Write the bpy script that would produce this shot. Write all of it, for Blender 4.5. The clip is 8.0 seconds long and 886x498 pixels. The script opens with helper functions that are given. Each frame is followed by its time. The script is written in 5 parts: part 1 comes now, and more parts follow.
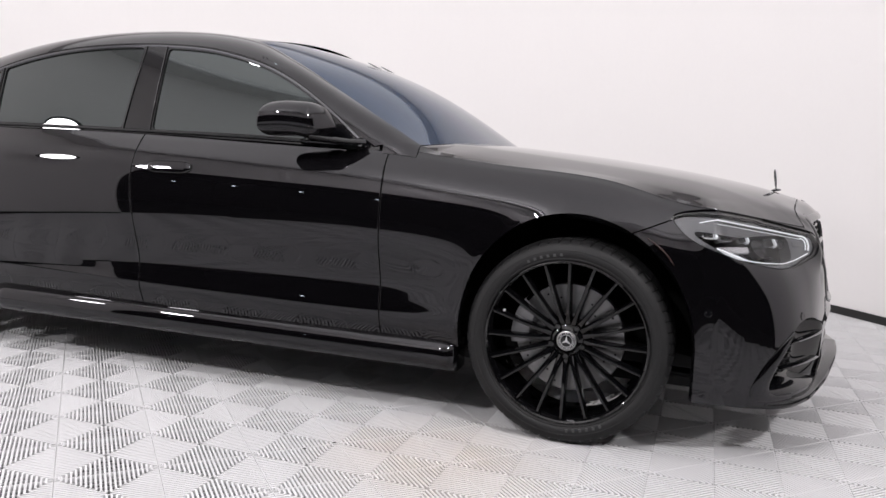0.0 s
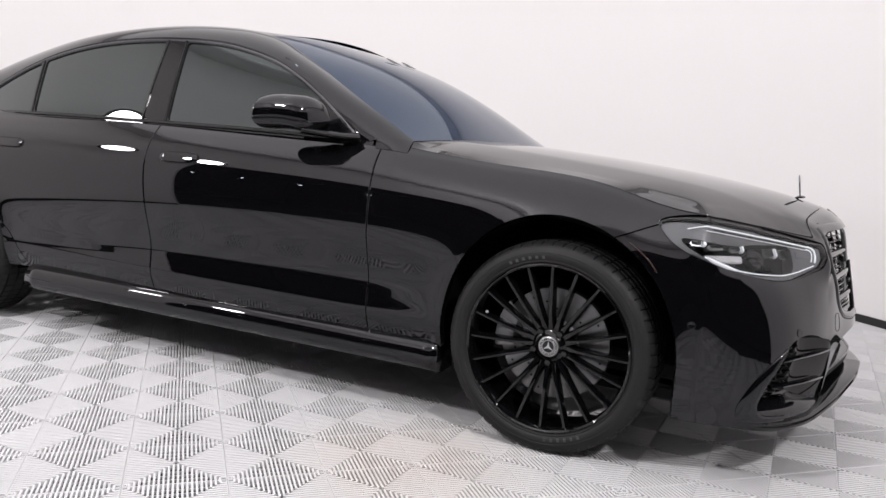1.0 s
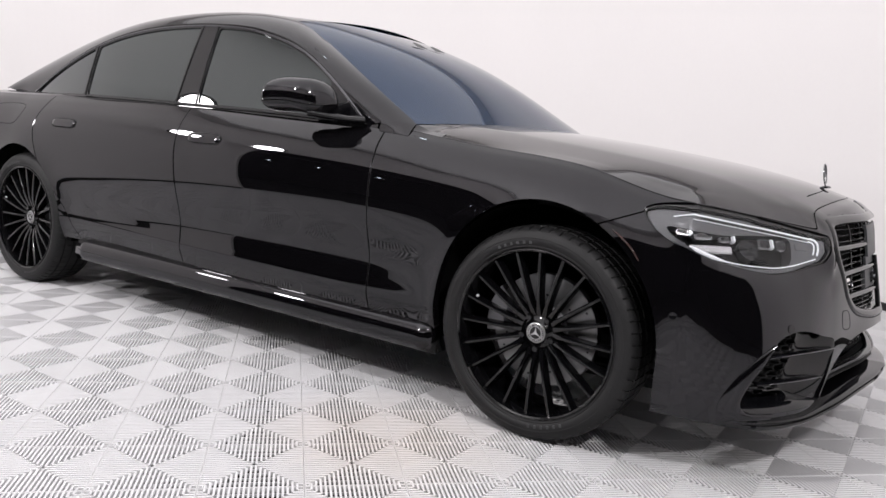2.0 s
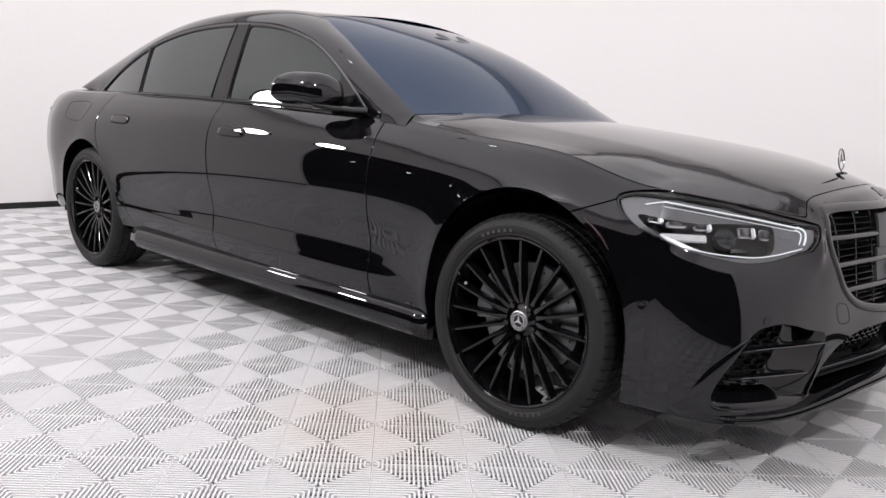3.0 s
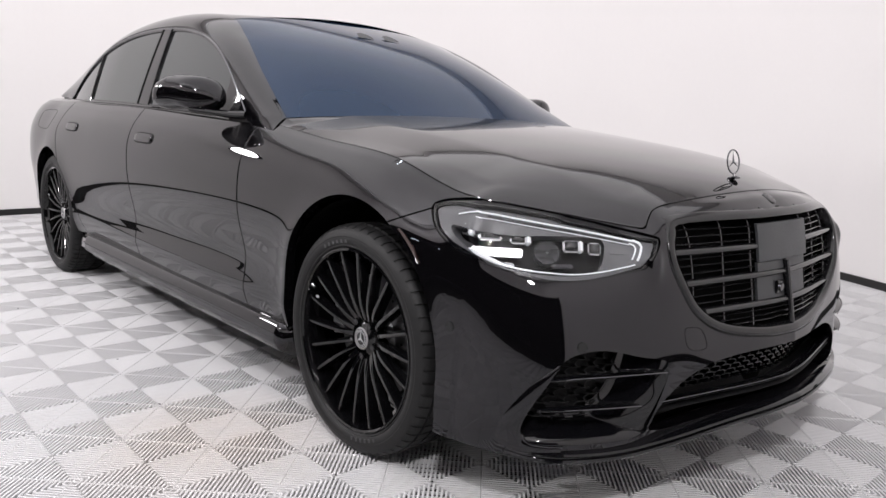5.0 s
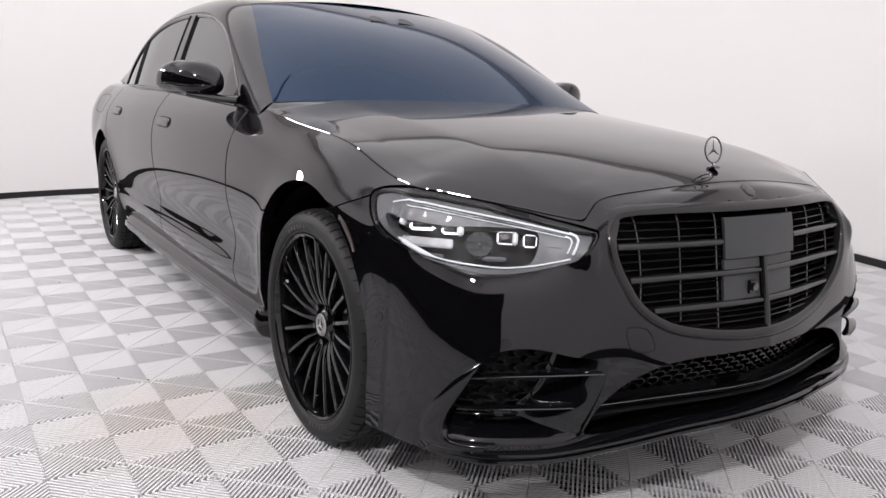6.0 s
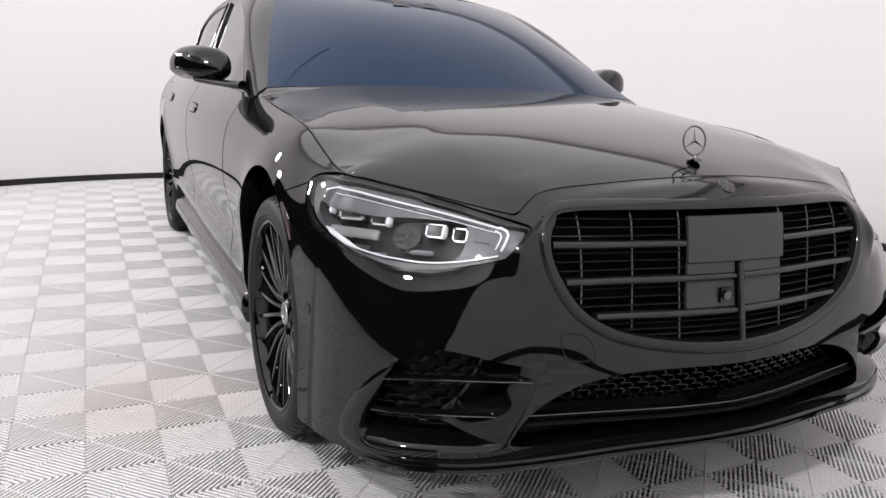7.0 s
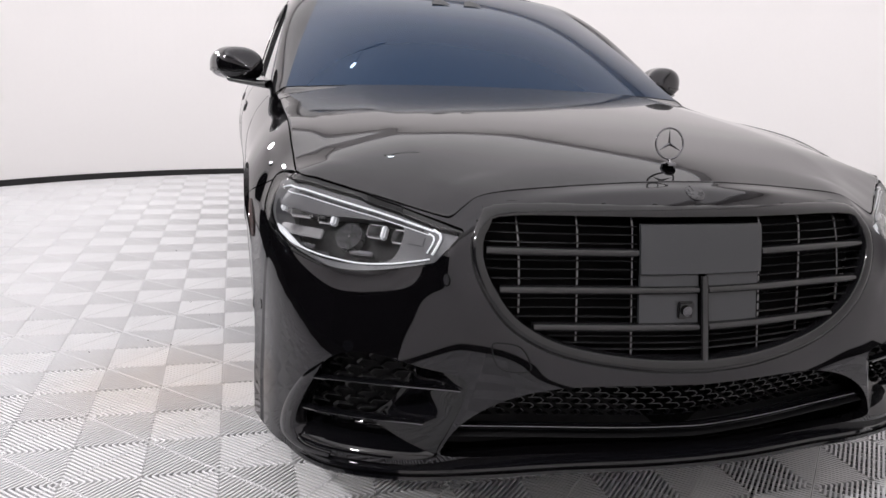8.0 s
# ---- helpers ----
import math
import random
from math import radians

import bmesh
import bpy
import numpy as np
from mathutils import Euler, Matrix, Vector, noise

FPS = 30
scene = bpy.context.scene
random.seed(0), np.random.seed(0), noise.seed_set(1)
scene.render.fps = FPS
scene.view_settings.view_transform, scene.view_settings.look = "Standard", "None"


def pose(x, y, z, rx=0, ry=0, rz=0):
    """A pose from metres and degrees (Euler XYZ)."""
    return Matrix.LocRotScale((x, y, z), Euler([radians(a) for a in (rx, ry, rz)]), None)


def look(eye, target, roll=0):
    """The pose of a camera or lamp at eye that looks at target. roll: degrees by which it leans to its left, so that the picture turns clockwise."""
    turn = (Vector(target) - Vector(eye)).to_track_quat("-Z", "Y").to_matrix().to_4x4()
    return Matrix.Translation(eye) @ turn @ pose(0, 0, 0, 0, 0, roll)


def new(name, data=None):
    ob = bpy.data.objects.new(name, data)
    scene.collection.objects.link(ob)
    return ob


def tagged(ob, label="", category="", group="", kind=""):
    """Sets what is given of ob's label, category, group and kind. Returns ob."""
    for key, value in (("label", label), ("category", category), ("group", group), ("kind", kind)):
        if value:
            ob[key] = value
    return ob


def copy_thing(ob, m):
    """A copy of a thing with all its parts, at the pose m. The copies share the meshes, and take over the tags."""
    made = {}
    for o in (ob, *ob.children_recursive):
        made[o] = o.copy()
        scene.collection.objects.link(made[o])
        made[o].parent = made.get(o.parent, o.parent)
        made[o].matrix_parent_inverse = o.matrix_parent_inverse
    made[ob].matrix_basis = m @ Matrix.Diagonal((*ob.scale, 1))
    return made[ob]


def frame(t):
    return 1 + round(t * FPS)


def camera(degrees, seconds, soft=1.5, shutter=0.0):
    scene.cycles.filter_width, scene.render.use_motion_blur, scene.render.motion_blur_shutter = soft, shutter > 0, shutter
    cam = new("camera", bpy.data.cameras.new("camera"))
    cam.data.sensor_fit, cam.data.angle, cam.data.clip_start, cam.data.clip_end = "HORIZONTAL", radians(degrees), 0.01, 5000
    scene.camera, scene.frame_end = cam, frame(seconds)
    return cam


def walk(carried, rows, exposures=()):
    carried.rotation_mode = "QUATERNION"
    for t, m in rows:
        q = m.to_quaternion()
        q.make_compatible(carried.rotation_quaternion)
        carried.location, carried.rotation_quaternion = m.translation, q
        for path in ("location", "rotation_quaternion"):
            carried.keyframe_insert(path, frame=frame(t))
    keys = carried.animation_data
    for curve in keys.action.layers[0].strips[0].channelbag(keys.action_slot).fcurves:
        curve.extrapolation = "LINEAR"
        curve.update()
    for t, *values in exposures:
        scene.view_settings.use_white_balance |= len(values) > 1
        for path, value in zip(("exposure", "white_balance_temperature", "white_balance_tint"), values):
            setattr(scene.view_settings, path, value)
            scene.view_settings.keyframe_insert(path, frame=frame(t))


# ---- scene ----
cam = camera(61.0, 8.0)
PATH = [
    (0, (0.449, -3.517, 0.986), (-0.207, -1.643, 0.749), 2.4),
    (0.5, (0.619, -3.424, 0.986), (-0.142, -1.59, 0.745), 3.2),
    (1, (0.77, -3.329, 0.995), (-0.1, -1.545, 0.744), 3.7),
    (1.5, (0.943, -3.242, 0.992), (-0.044, -1.524, 0.719), 4.1),
    (2, (1.088, -3.163, 1.005), (0.006, -1.508, 0.704), 4.3),
    (2.2, (1.164, -3.122, 1.003), (0.031, -1.504, 0.69), 4.2),
    (3.3, (1.527, -2.856, 1.047), (0.186, -1.416, 0.689), 2.8),
    (3.5, (1.581, -2.789, 1.054), (0.219, -1.371, 0.688), 2.5),
    (4, (1.685, -2.625, 1.049), (0.298, -1.23, 0.685), 2.6),
    (4.5, (1.788, -2.444, 1.053), (0.381, -1.069, 0.696), 2.3),
    (4.7, (1.81, -2.366, 1.056), (0.387, -1.005, 0.706), 2.4),
    (5.8, (2.075, -1.941, 1.089), (0.474, -0.807, 0.7), 2.3),
    (6, (2.092, -1.866, 1.087), (0.47, -0.767, 0.686), 2.4),
    (6.5, (2.154, -1.638, 1.085), (0.465, -0.654, 0.66), 2.6),
    (7, (2.215, -1.422, 1.086), (0.452, -0.586, 0.65), 2.6),
    (7.5, (2.285, -1.219, 1.099), (0.455, -0.547, 0.654), 2.5),
    (8, (2.327, -1.012, 1.102), (0.451, -0.484, 0.651), 2.5),
]
walk(cam, [(t, look(eye, target, roll)) for t, eye, target, roll in PATH], [(0.0, 0.04), (4.0, 0.03), (8.0, 0.05)])

# ---------------------------------------------------------------- light
world = bpy.data.worlds.new("world")
scene.world = world
world.use_nodes = True
world.node_tree.nodes["Background"].inputs[0].default_value = (0.02, 0.02, 0.022, 1)
world.node_tree.nodes["Background"].inputs[1].default_value = 1.0

# centre of the round booth, its wall radius and its height
BX, BY, BR, BH = -1.75, -0.25, 4.15, 4.0


# ---------------------------------------------------------------- materials
def material(name, colour, rough=0.5, metal=0.0, spec=0.5, coat=0.0):
    m = bpy.data.materials.new(name)
    m.use_nodes = True
    b = m.node_tree.nodes["Principled BSDF"]
    b.inputs["Base Color"].default_value = (*colour, 1)
    b.inputs["Roughness"].default_value = rough
    b.inputs["Metallic"].default_value = metal
    b.inputs["Specular IOR Level"].default_value = spec
    b.inputs["Coat Weight"].default_value = coat
    b.inputs["Coat Roughness"].default_value = 0.02
    return m


def node(m, kind, **values):
    n = m.node_tree.nodes.new(kind)
    for k, v in values.items():
        n.inputs[k].default_value = v
    return n


def link(m, a, b):
    m.node_tree.links.new(a, b)


def grain(m, scale=60.0, amount=0.1, bump=0.1, distance=0.001, second=4.0, stain=0.15):
    """Two scales of noise on colour and roughness, and a fine relief."""
    b = m.node_tree.nodes["Principled BSDF"]
    c = node(m, "ShaderNodeTexCoord")
    n1 = node(m, "ShaderNodeTexNoise", Scale=scale, Detail=5.0)
    n2 = node(m, "ShaderNodeTexNoise", Scale=second, Detail=3.0)
    link(m, c.outputs["Object"], n1.inputs["Vector"])
    link(m, c.outputs["Object"], n2.inputs["Vector"])
    base = tuple(b.inputs["Base Color"].default_value)
    mix = m.node_tree.nodes.new("ShaderNodeMix")
    mix.data_type = "RGBA"
    mix.inputs[6].default_value = tuple(x * (1 - stain) for x in base[:3]) + (1,)
    mix.inputs[7].default_value = tuple(min(1, x * (1 + amount)) for x in base[:3]) + (1,)
    add = m.node_tree.nodes.new("ShaderNodeMath")
    add.operation = "MULTIPLY_ADD"
    add.inputs[1].default_value = 0.5
    link(m, n1.outputs["Fac"], add.inputs[0])
    half = m.node_tree.nodes.new("ShaderNodeMath")
    half.operation = "MULTIPLY"
    half.inputs[1].default_value = 0.5
    link(m, n2.outputs["Fac"], half.inputs[0])
    link(m, half.outputs[0], add.inputs[2])
    link(m, add.outputs[0], mix.inputs[0])
    link(m, mix.outputs[2], b.inputs["Base Color"])
    r = b.inputs["Roughness"].default_value
    ramp = node(m, "ShaderNodeMapRange")
    ramp.inputs["To Min"].default_value = max(0.0, r - 0.08)
    ramp.inputs["To Max"].default_value = min(1.0, r + 0.08)
    link(m, n1.outputs["Fac"], ramp.inputs["Value"])
    link(m, ramp.outputs["Result"], b.inputs["Roughness"])
    if bump:
        bp = node(m, "ShaderNodeBump", Strength=bump, Distance=distance)
        link(m, n1.outputs["Fac"], bp.inputs["Height"])
        link(m, bp.outputs["Normal"], b.inputs["Normal"])
    return m


PAINT = material("black_paint", (0.0025, 0.0023, 0.0028), 0.02, 0, 0.5)
PAINT.node_tree.nodes["Principled BSDF"].inputs["Specular Tint"].default_value = (0.96, 0.955, 1.0, 1)
PAINT.node_tree.nodes["Principled BSDF"].inputs["IOR"].default_value = 1.56
GLOSS = material("gloss_black_trim", (0.004, 0.004, 0.005), 0.03, 0, 0.5)
SATIN = grain(material("satin_grey_trim", (0.07, 0.07, 0.074), 0.28, 0.5), 90, 0.15, 0.02)
FRAME = grain(material("dark_satin_frame", (0.008, 0.008, 0.009), 0.10), 90, 0.15, 0.01)
DARK = grain(material("dark_plastic", (0.006, 0.006, 0.0065), 0.55, 0, 0.25), 220, 0.3, 0.25)
LINER = grain(material("arch_felt", (0.004, 0.004, 0.004), 0.95, 0, 0.05), 300, 0.3, 0.4)
PLATE = grain(material("grey_sensor_panel", (0.035, 0.037, 0.04), 0.42), 150, 0.1, 0.03)
RUBBER = grain(material("tyre_rubber", (0.012, 0.012, 0.0125), 0.55, 0, 0.3), 120, 0.35, 0.12, 0.0008, 9, 0.3)
RUBBER_MARK = material("rubber_lettering", (0.045, 0.045, 0.047), 0.5)
RIM = material("gloss_black_rim", (0.003, 0.003, 0.0035), 0.035, 0, 0.5)
STEEL = grain(material("brushed_steel", (0.22, 0.22, 0.225), 0.35, 1.0), 160, 0.15, 0.08)
CHROME = material("chrome", (0.75, 0.75, 0.77), 0.08, 1.0)
DCHROME = material("dark_chrome", (0.16, 0.16, 0.17), 0.12, 1.0)
SILVER = material("silver_print", (0.62, 0.62, 0.63), 0.3, 0.8)
CALIPER = grain(material("caliper_grey", (0.30, 0.30, 0.31), 0.4, 0.6), 80)
WALL = grain(material("white_wall_paint", (0.90, 0.88, 0.875), 0.55, 0, 0.35), 40, 0.01, 0.05, 0.001, 0.7, 0.03)
SKIRT = grain(material("black_skirting_rubber", (0.012, 0.012, 0.012), 0.5), 60)
CEIL = grain(material("ceiling_paint", (0.80, 0.79, 0.79), 0.7, 0, 0.3), 30, 0.02, 0.05)
TILE = grain(material("light_grey_polypropylene", (0.73, 0.73, 0.74), 0.50, 0, 0.22), 45, 0.05, 0.04, 0.0006, 2.2, 0.10)
# tiles differ a little, and brownish scuffs lie beside the front wheel
bsdf = TILE.node_tree.nodes["Principled BSDF"]
src = bsdf.inputs["Base Color"].links[0].from_socket
geo, info = node(TILE, "ShaderNodeNewGeometry"), node(TILE, "ShaderNodeObjectInfo")
mid = node(TILE, "ShaderNodeVectorMath")
mid.operation = "DISTANCE"
mid.inputs[1].default_value = (-0.32, -1.25, 0.0)
link(TILE, geo.outputs["Position"], mid.inputs[0])
near = node(TILE, "ShaderNodeMapRange")
for k, v in (("From Min", 0.50), ("From Max", 0.08), ("To Min", 0.0), ("To Max", 0.6)):
    near.inputs[k].default_value = v
link(TILE, mid.outputs["Value"], near.inputs["Value"])
spots = node(TILE, "ShaderNodeTexNoise", Scale=3.5, Detail=4.0)
link(TILE, geo.outputs["Position"], spots.inputs["Vector"])
mul = node(TILE, "ShaderNodeMath")
mul.operation = "MULTIPLY"
link(TILE, near.outputs["Result"], mul.inputs[0])
link(TILE, spots.outputs["Fac"], mul.inputs[1])
tan = node(TILE, "ShaderNodeMix")
tan.data_type = "RGBA"
tan.inputs[7].default_value = (0.66, 0.52, 0.40, 1)
link(TILE, mul.outputs[0], tan.inputs[0])
link(TILE, src, tan.inputs[6])
vary = node(TILE, "ShaderNodeMapRange")
vary.inputs["To Min"].default_value, vary.inputs["To Max"].default_value = 0.95, 1.0
link(TILE, info.outputs["Random"], vary.inputs["Value"])
hue = node(TILE, "ShaderNodeHueSaturation")
link(TILE, tan.outputs[2], hue.inputs["Color"])
link(TILE, vary.outputs["Result"], hue.inputs["Value"])
link(TILE, hue.outputs["Color"], bsdf.inputs["Base Color"])
SLAB = grain(material("dark_concrete_slab", (0.03, 0.03, 0.03), 0.9), 25, 0.3, 0.3)
HALL = grain(material("dark_hall_paint", (0.006, 0.006, 0.007), 0.85), 12, 0.3, 0.1)
WHITE_DRL = material("white_light_guide", (0.80, 0.80, 0.82), 0.25)
# faint glow added to the guides to lift their reflected brightness
GUIDE = material("glowing_light_guide", (0.80, 0.80, 0.82), 0.25)
GUIDE.node_tree.nodes["Principled BSDF"].inputs["Emission Color"].default_value = (0.95, 0.97, 1.0, 1)
GUIDE.node_tree.nodes["Principled BSDF"].inputs["Emission Strength"].default_value = 0.35
LAMPGREY = grain(material("lamp_reflector", (0.50, 0.50, 0.51), 0.22, 0.9), 70, 0.1, 0.02)
COVER = grain(material("lamp_inner_cover", (0.13, 0.13, 0.135), 0.38, 0.0), 60, 0.1, 0.02)
# crystal blocks are no lamps; a weak glow is added to brighten them
FROST = material("glowing_frosted_crystal", (0.75, 0.76, 0.78), 0.15)
FROST.node_tree.nodes["Principled BSDF"].inputs["Emission Color"].default_value = (0.95, 0.97, 1.0, 1)
FROST.node_tree.nodes["Principled BSDF"].inputs["Emission Strength"].default_value = 0.08
LOUVRE = material("satin_louvre", (0.012, 0.012, 0.013), 0.07, 0.0, 0.6)
SLAT = material("grille_slat", (0.13, 0.13, 0.135), 0.10, 0.9)
AMBER = material("dark_amber_marker", (0.022, 0.008, 0.007), 0.10)
BULB = material("lit_bulb", (0.9, 0.9, 0.9), 0.3)
BULB.node_tree.nodes["Principled BSDF"].inputs["Emission Color"].default_value = (0.8, 0.92, 1.0, 1)
BULB.node_tree.nodes["Principled BSDF"].inputs["Emission Strength"].default_value = 30.0
TINT = material("tinted_side_glass", (0.012, 0.0135, 0.0135), 0.015, 0, 0.4)
TINT.node_tree.nodes["Principled BSDF"].inputs["IOR"].default_value = 1.95
TINT.node_tree.nodes["Principled BSDF"].inputs["Specular Tint"].default_value = (0.90, 1.0, 1.0, 1)
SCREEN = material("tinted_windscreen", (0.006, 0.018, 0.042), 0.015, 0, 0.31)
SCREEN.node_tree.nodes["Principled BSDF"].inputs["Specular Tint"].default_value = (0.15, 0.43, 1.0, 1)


def clear(name, tint=(1, 1, 1)):
    """A thin clear cover: see-through, glossy by Fresnel."""
    m = bpy.data.materials.new(name)
    m.use_nodes = True
    t = m.node_tree
    t.nodes.clear()
    out, mix = t.nodes.new("ShaderNodeOutputMaterial"), t.nodes.new("ShaderNodeMixShader")
    a, b, fr = t.nodes.new("ShaderNodeBsdfTransparent"), t.nodes.new("ShaderNodeBsdfGlossy"), t.nodes.new("ShaderNodeFresnel")
    a.inputs[0].default_value, b.inputs["Roughness"].default_value, fr.inputs[0].default_value = (*tint, 1), 0.01, 1.36
    t.links.new(fr.outputs[0], mix.inputs[0])
    t.links.new(a.outputs[0], mix.inputs[1])
    t.links.new(b.outputs[0], mix.inputs[2])
    t.links.new(mix.outputs[0], out.inputs[0])
    return m


LENS = clear("clear_lamp_lens", (0.95, 0.96, 0.97))
CRYSTAL = material("lamp_crystal", (0.03, 0.031, 0.033), 0.04, 0.0, 0.8, 1.0)


# ---------------------------------------------------------------- mesh helpers
def mesh_object(name, verts, faces, mat, parent=None, label="", smooth=True):
    me = bpy.data.meshes.new(name)
    me.from_pydata([tuple(v) for v in verts], [], faces)
    me.update()
    if smooth:
        me.polygons.foreach_set("use_smooth", [True] * len(me.polygons))
    me.materials.append(mat)
    ob = new(name, me)
    if parent:
        ob.parent = parent
    return tagged(ob, label)


def part(name, bm, mat, parent=None, label="", smooth=True):
    me = bpy.data.meshes.new(name)
    bmesh.ops.recalc_face_normals(bm, faces=bm.faces)
    bm.to_mesh(me)
    bm.free()
    if smooth:
        me.polygons.foreach_set("use_smooth", [True] * len(me.polygons))
        me.set_sharp_from_angle(angle=radians(35))
    me.materials.append(mat)
    ob = new(name, me)
    if parent:
        ob.parent = parent
    return tagged(ob, label)


def thing(name, label, category, m=Matrix(), group="", kind=""):
    e = new(name)
    e.empty_display_size = 0.1
    e.matrix_world = m
    return tagged(e, label, category, group, kind)


def spline(nodes):
    """A smooth function through (x, value) pairs, values numbers or tuples."""
    xs = [n[0] for n in nodes]
    ys = [np.array(n[1], float) for n in nodes]
    k = len(xs)
    tan = []
    for i in range(k):
        if i == 0:
            tan.append((ys[1] - ys[0]) / (xs[1] - xs[0]))
        elif i == k - 1:
            tan.append((ys[-1] - ys[-2]) / (xs[-1] - xs[-2]))
        else:
            h0, h1 = xs[i] - xs[i - 1], xs[i + 1] - xs[i]
            d0, d1 = (ys[i] - ys[i - 1]) / h0, (ys[i + 1] - ys[i]) / h1
            tan.append((d0 * h1 + d1 * h0) / (h0 + h1))

    def at(x):
        i = 0
        while i < k - 2 and x > xs[i + 1]:
            i += 1
        h = xs[i + 1] - xs[i]
        t = min(1.0, max(0.0, (x - xs[i]) / h))
        t2, t3 = t * t, t * t * t
        v = ((2 * t3 - 3 * t2 + 1) * ys[i] + (t3 - 2 * t2 + t) * h * tan[i] + (3 * t2 - 2 * t3) * ys[i + 1] + (t3 - t2) * h * tan[i + 1])
        return float(v) if v.ndim == 0 else v

    return at


def span(a, b, n):
    return [a + (b - a) * i / (n - 1) for i in range(n)]


def inside(poly):
    """Signed distance of (a, b) to a closed polygon: positive inside."""
    k = len(poly)

    def at(a, b):
        best, odd = 1e9, False
        for i in range(k):
            x0, y0 = poly[i]
            x1, y1 = poly[(i + 1) % k]
            dx, dy = x1 - x0, y1 - y0
            t = ((a - x0) * dx + (b - y0) * dy) / (dx * dx + dy * dy)
            t = min(1.0, max(0.0, t))
            d = (a - x0 - t * dx) ** 2 + (b - y0 - t * dy) ** 2
            best = min(best, d)
            if (y0 > b) != (y1 > b) and a < x0 + (b - y0) / (y1 - y0) * (x1 - x0):
                odd = not odd
        best = math.sqrt(best)
        return best if odd else -best

    return at


def rounded(poly, steps=5):
    """A closed polygon softened by a closed Catmull-Rom curve."""
    out, k = [], len(poly)
    for i in range(k):
        p0, p1, p2, p3 = (np.array(poly[(i + j - 1) % k], float) for j in range(4))
        for s in range(steps):
            t = s / steps
            q = 0.5 * (2 * p1 + (p2 - p0) * t + (2 * p0 - 5 * p1 + 4 * p2 - p3) * t * t + (3 * p1 - p0 - 3 * p2 + p3) * t ** 3)
            out.append((float(q[0]), float(q[1])))
    return out


def patch(name, fn, us, vs, mat, parent, clips=(), side=1, lip=0.015, label="", inset=0.0):
    """A trimmed piece of the surface fn(u, v), kept where all clips are positive, with its rim turned in by lip.
    side -1 lays it on the right of the car (y < 0), 1 on the left."""
    index, verts, uv = {}, [], []
    eps = 1e-3

    def normal(u, v):
        p = fn(u, v)
        a = fn(u + eps, v) - fn(u - eps, v)
        b = fn(u, v + eps) - fn(u, v - eps)
        n = a.cross(b)
        return p, n.normalized()

    def vert(u, v):
        key = (round(u, 6), round(v, 6))
        if key not in index:
            index[key] = len(verts)
            verts.append(fn(u, v))
            uv.append((u, v))
        return index[key]

    nu, nv = len(us), len(vs)
    grid = [[[c(u, v, fn(u, v)) for c in clips] for v in vs] for u in us] if clips else None
    faces = []
    for i in range(nu - 1):
        for j in range(nv - 1):
            cs = ((i, j), (i + 1, j), (i + 1, j + 1), (i, j + 1))
            poly = [(us[a], vs[b], grid[a][b] if clips else ()) for a, b in cs]
            for k in range(len(clips)):
                if all(p[2][k] >= 0 for p in poly):
                    continue
                out = []
                for m in range(len(poly)):
                    p, q = poly[m], poly[(m + 1) % len(poly)]
                    fp, fq = p[2][k], q[2][k]
                    if fp >= 0:
                        out.append(p)
                    if (fp >= 0) != (fq >= 0):
                        t = fp / (fp - fq)
                        if fp < 0:
                            t = 1 - fq / (fq - fp)
                        out.append((p[0] + (q[0] - p[0]) * t, p[1] + (q[1] - p[1]) * t, [x + (y - x) * t for x, y in zip(p[2], q[2])]))
                poly = out
                if len(poly) < 3:
                    break
            if len(poly) >= 3:
                f = []
                for p in poly:
                    w = vert(p[0], p[1])
                    if not f or f[-1] != w:
                        f.append(w)
                if len(f) > 1 and f[0] == f[-1]:
                    f.pop()
                if len(f) >= 3:
                    faces.append(f)
    # outward sense from the middle face
    norms = [normal(u, v)[1] for u, v in uv]
    if not verts:
        return None
    flip = OUT(verts[len(verts) // 2], norms[len(verts) // 2]) < 0
    if flip:
        norms = [-n for n in norms]
    if inset:
        verts[:] = [p - n * inset for p, n in zip(verts, norms)]
    count = {}
    for f in faces:
        for a, b in zip(f, f[1:] + f[:1]):
            count[(a, b)] = count.get((a, b), 0) + 1
    rim = [(a, b) for (a, b) in count if (b, a) not in count and not (side == 0 and abs(verts[a][1]) < 1e-4 and abs(verts[b][1]) < 1e-4)]
    if lip:
        outer, inner = {}, {}
        for a, b in rim:
            for w in (a, b):
                if w not in outer:
                    outer[w] = len(verts)
                    verts.append(verts[w].copy())
                    inner[w] = len(verts)
                    verts.append(verts[w] - norms[w] * lip)
        for a, b in rim:
            faces.append([outer[b], outer[a], inner[a], inner[b]])
    if flip:
        faces = [f[::-1] for f in faces]
    if side < 0:
        verts = [(p[0], -p[1], p[2]) for p in verts]
        faces = [f[::-1] for f in faces]
    if side == 0:
        n = len(verts)
        twin = {}
        for i in range(n):
            if abs(verts[i][1]) < 1e-4:
                twin[i] = i
            else:
                twin[i] = len(verts)
                verts.append((verts[i][0], -verts[i][1], verts[i][2]))
        faces += [[twin[w] for w in f][::-1] for f in faces]
    return mesh_object(name, verts, faces, mat, parent, label)


def OUT(p, n):
    """Positive where n points away from the car's core."""
    core = Vector((min(0.3, max(-3.6, p[0])), 0, 0.75 if p[2] < 1.2 else 1.0))
    return (Vector(p) - core).dot(n)


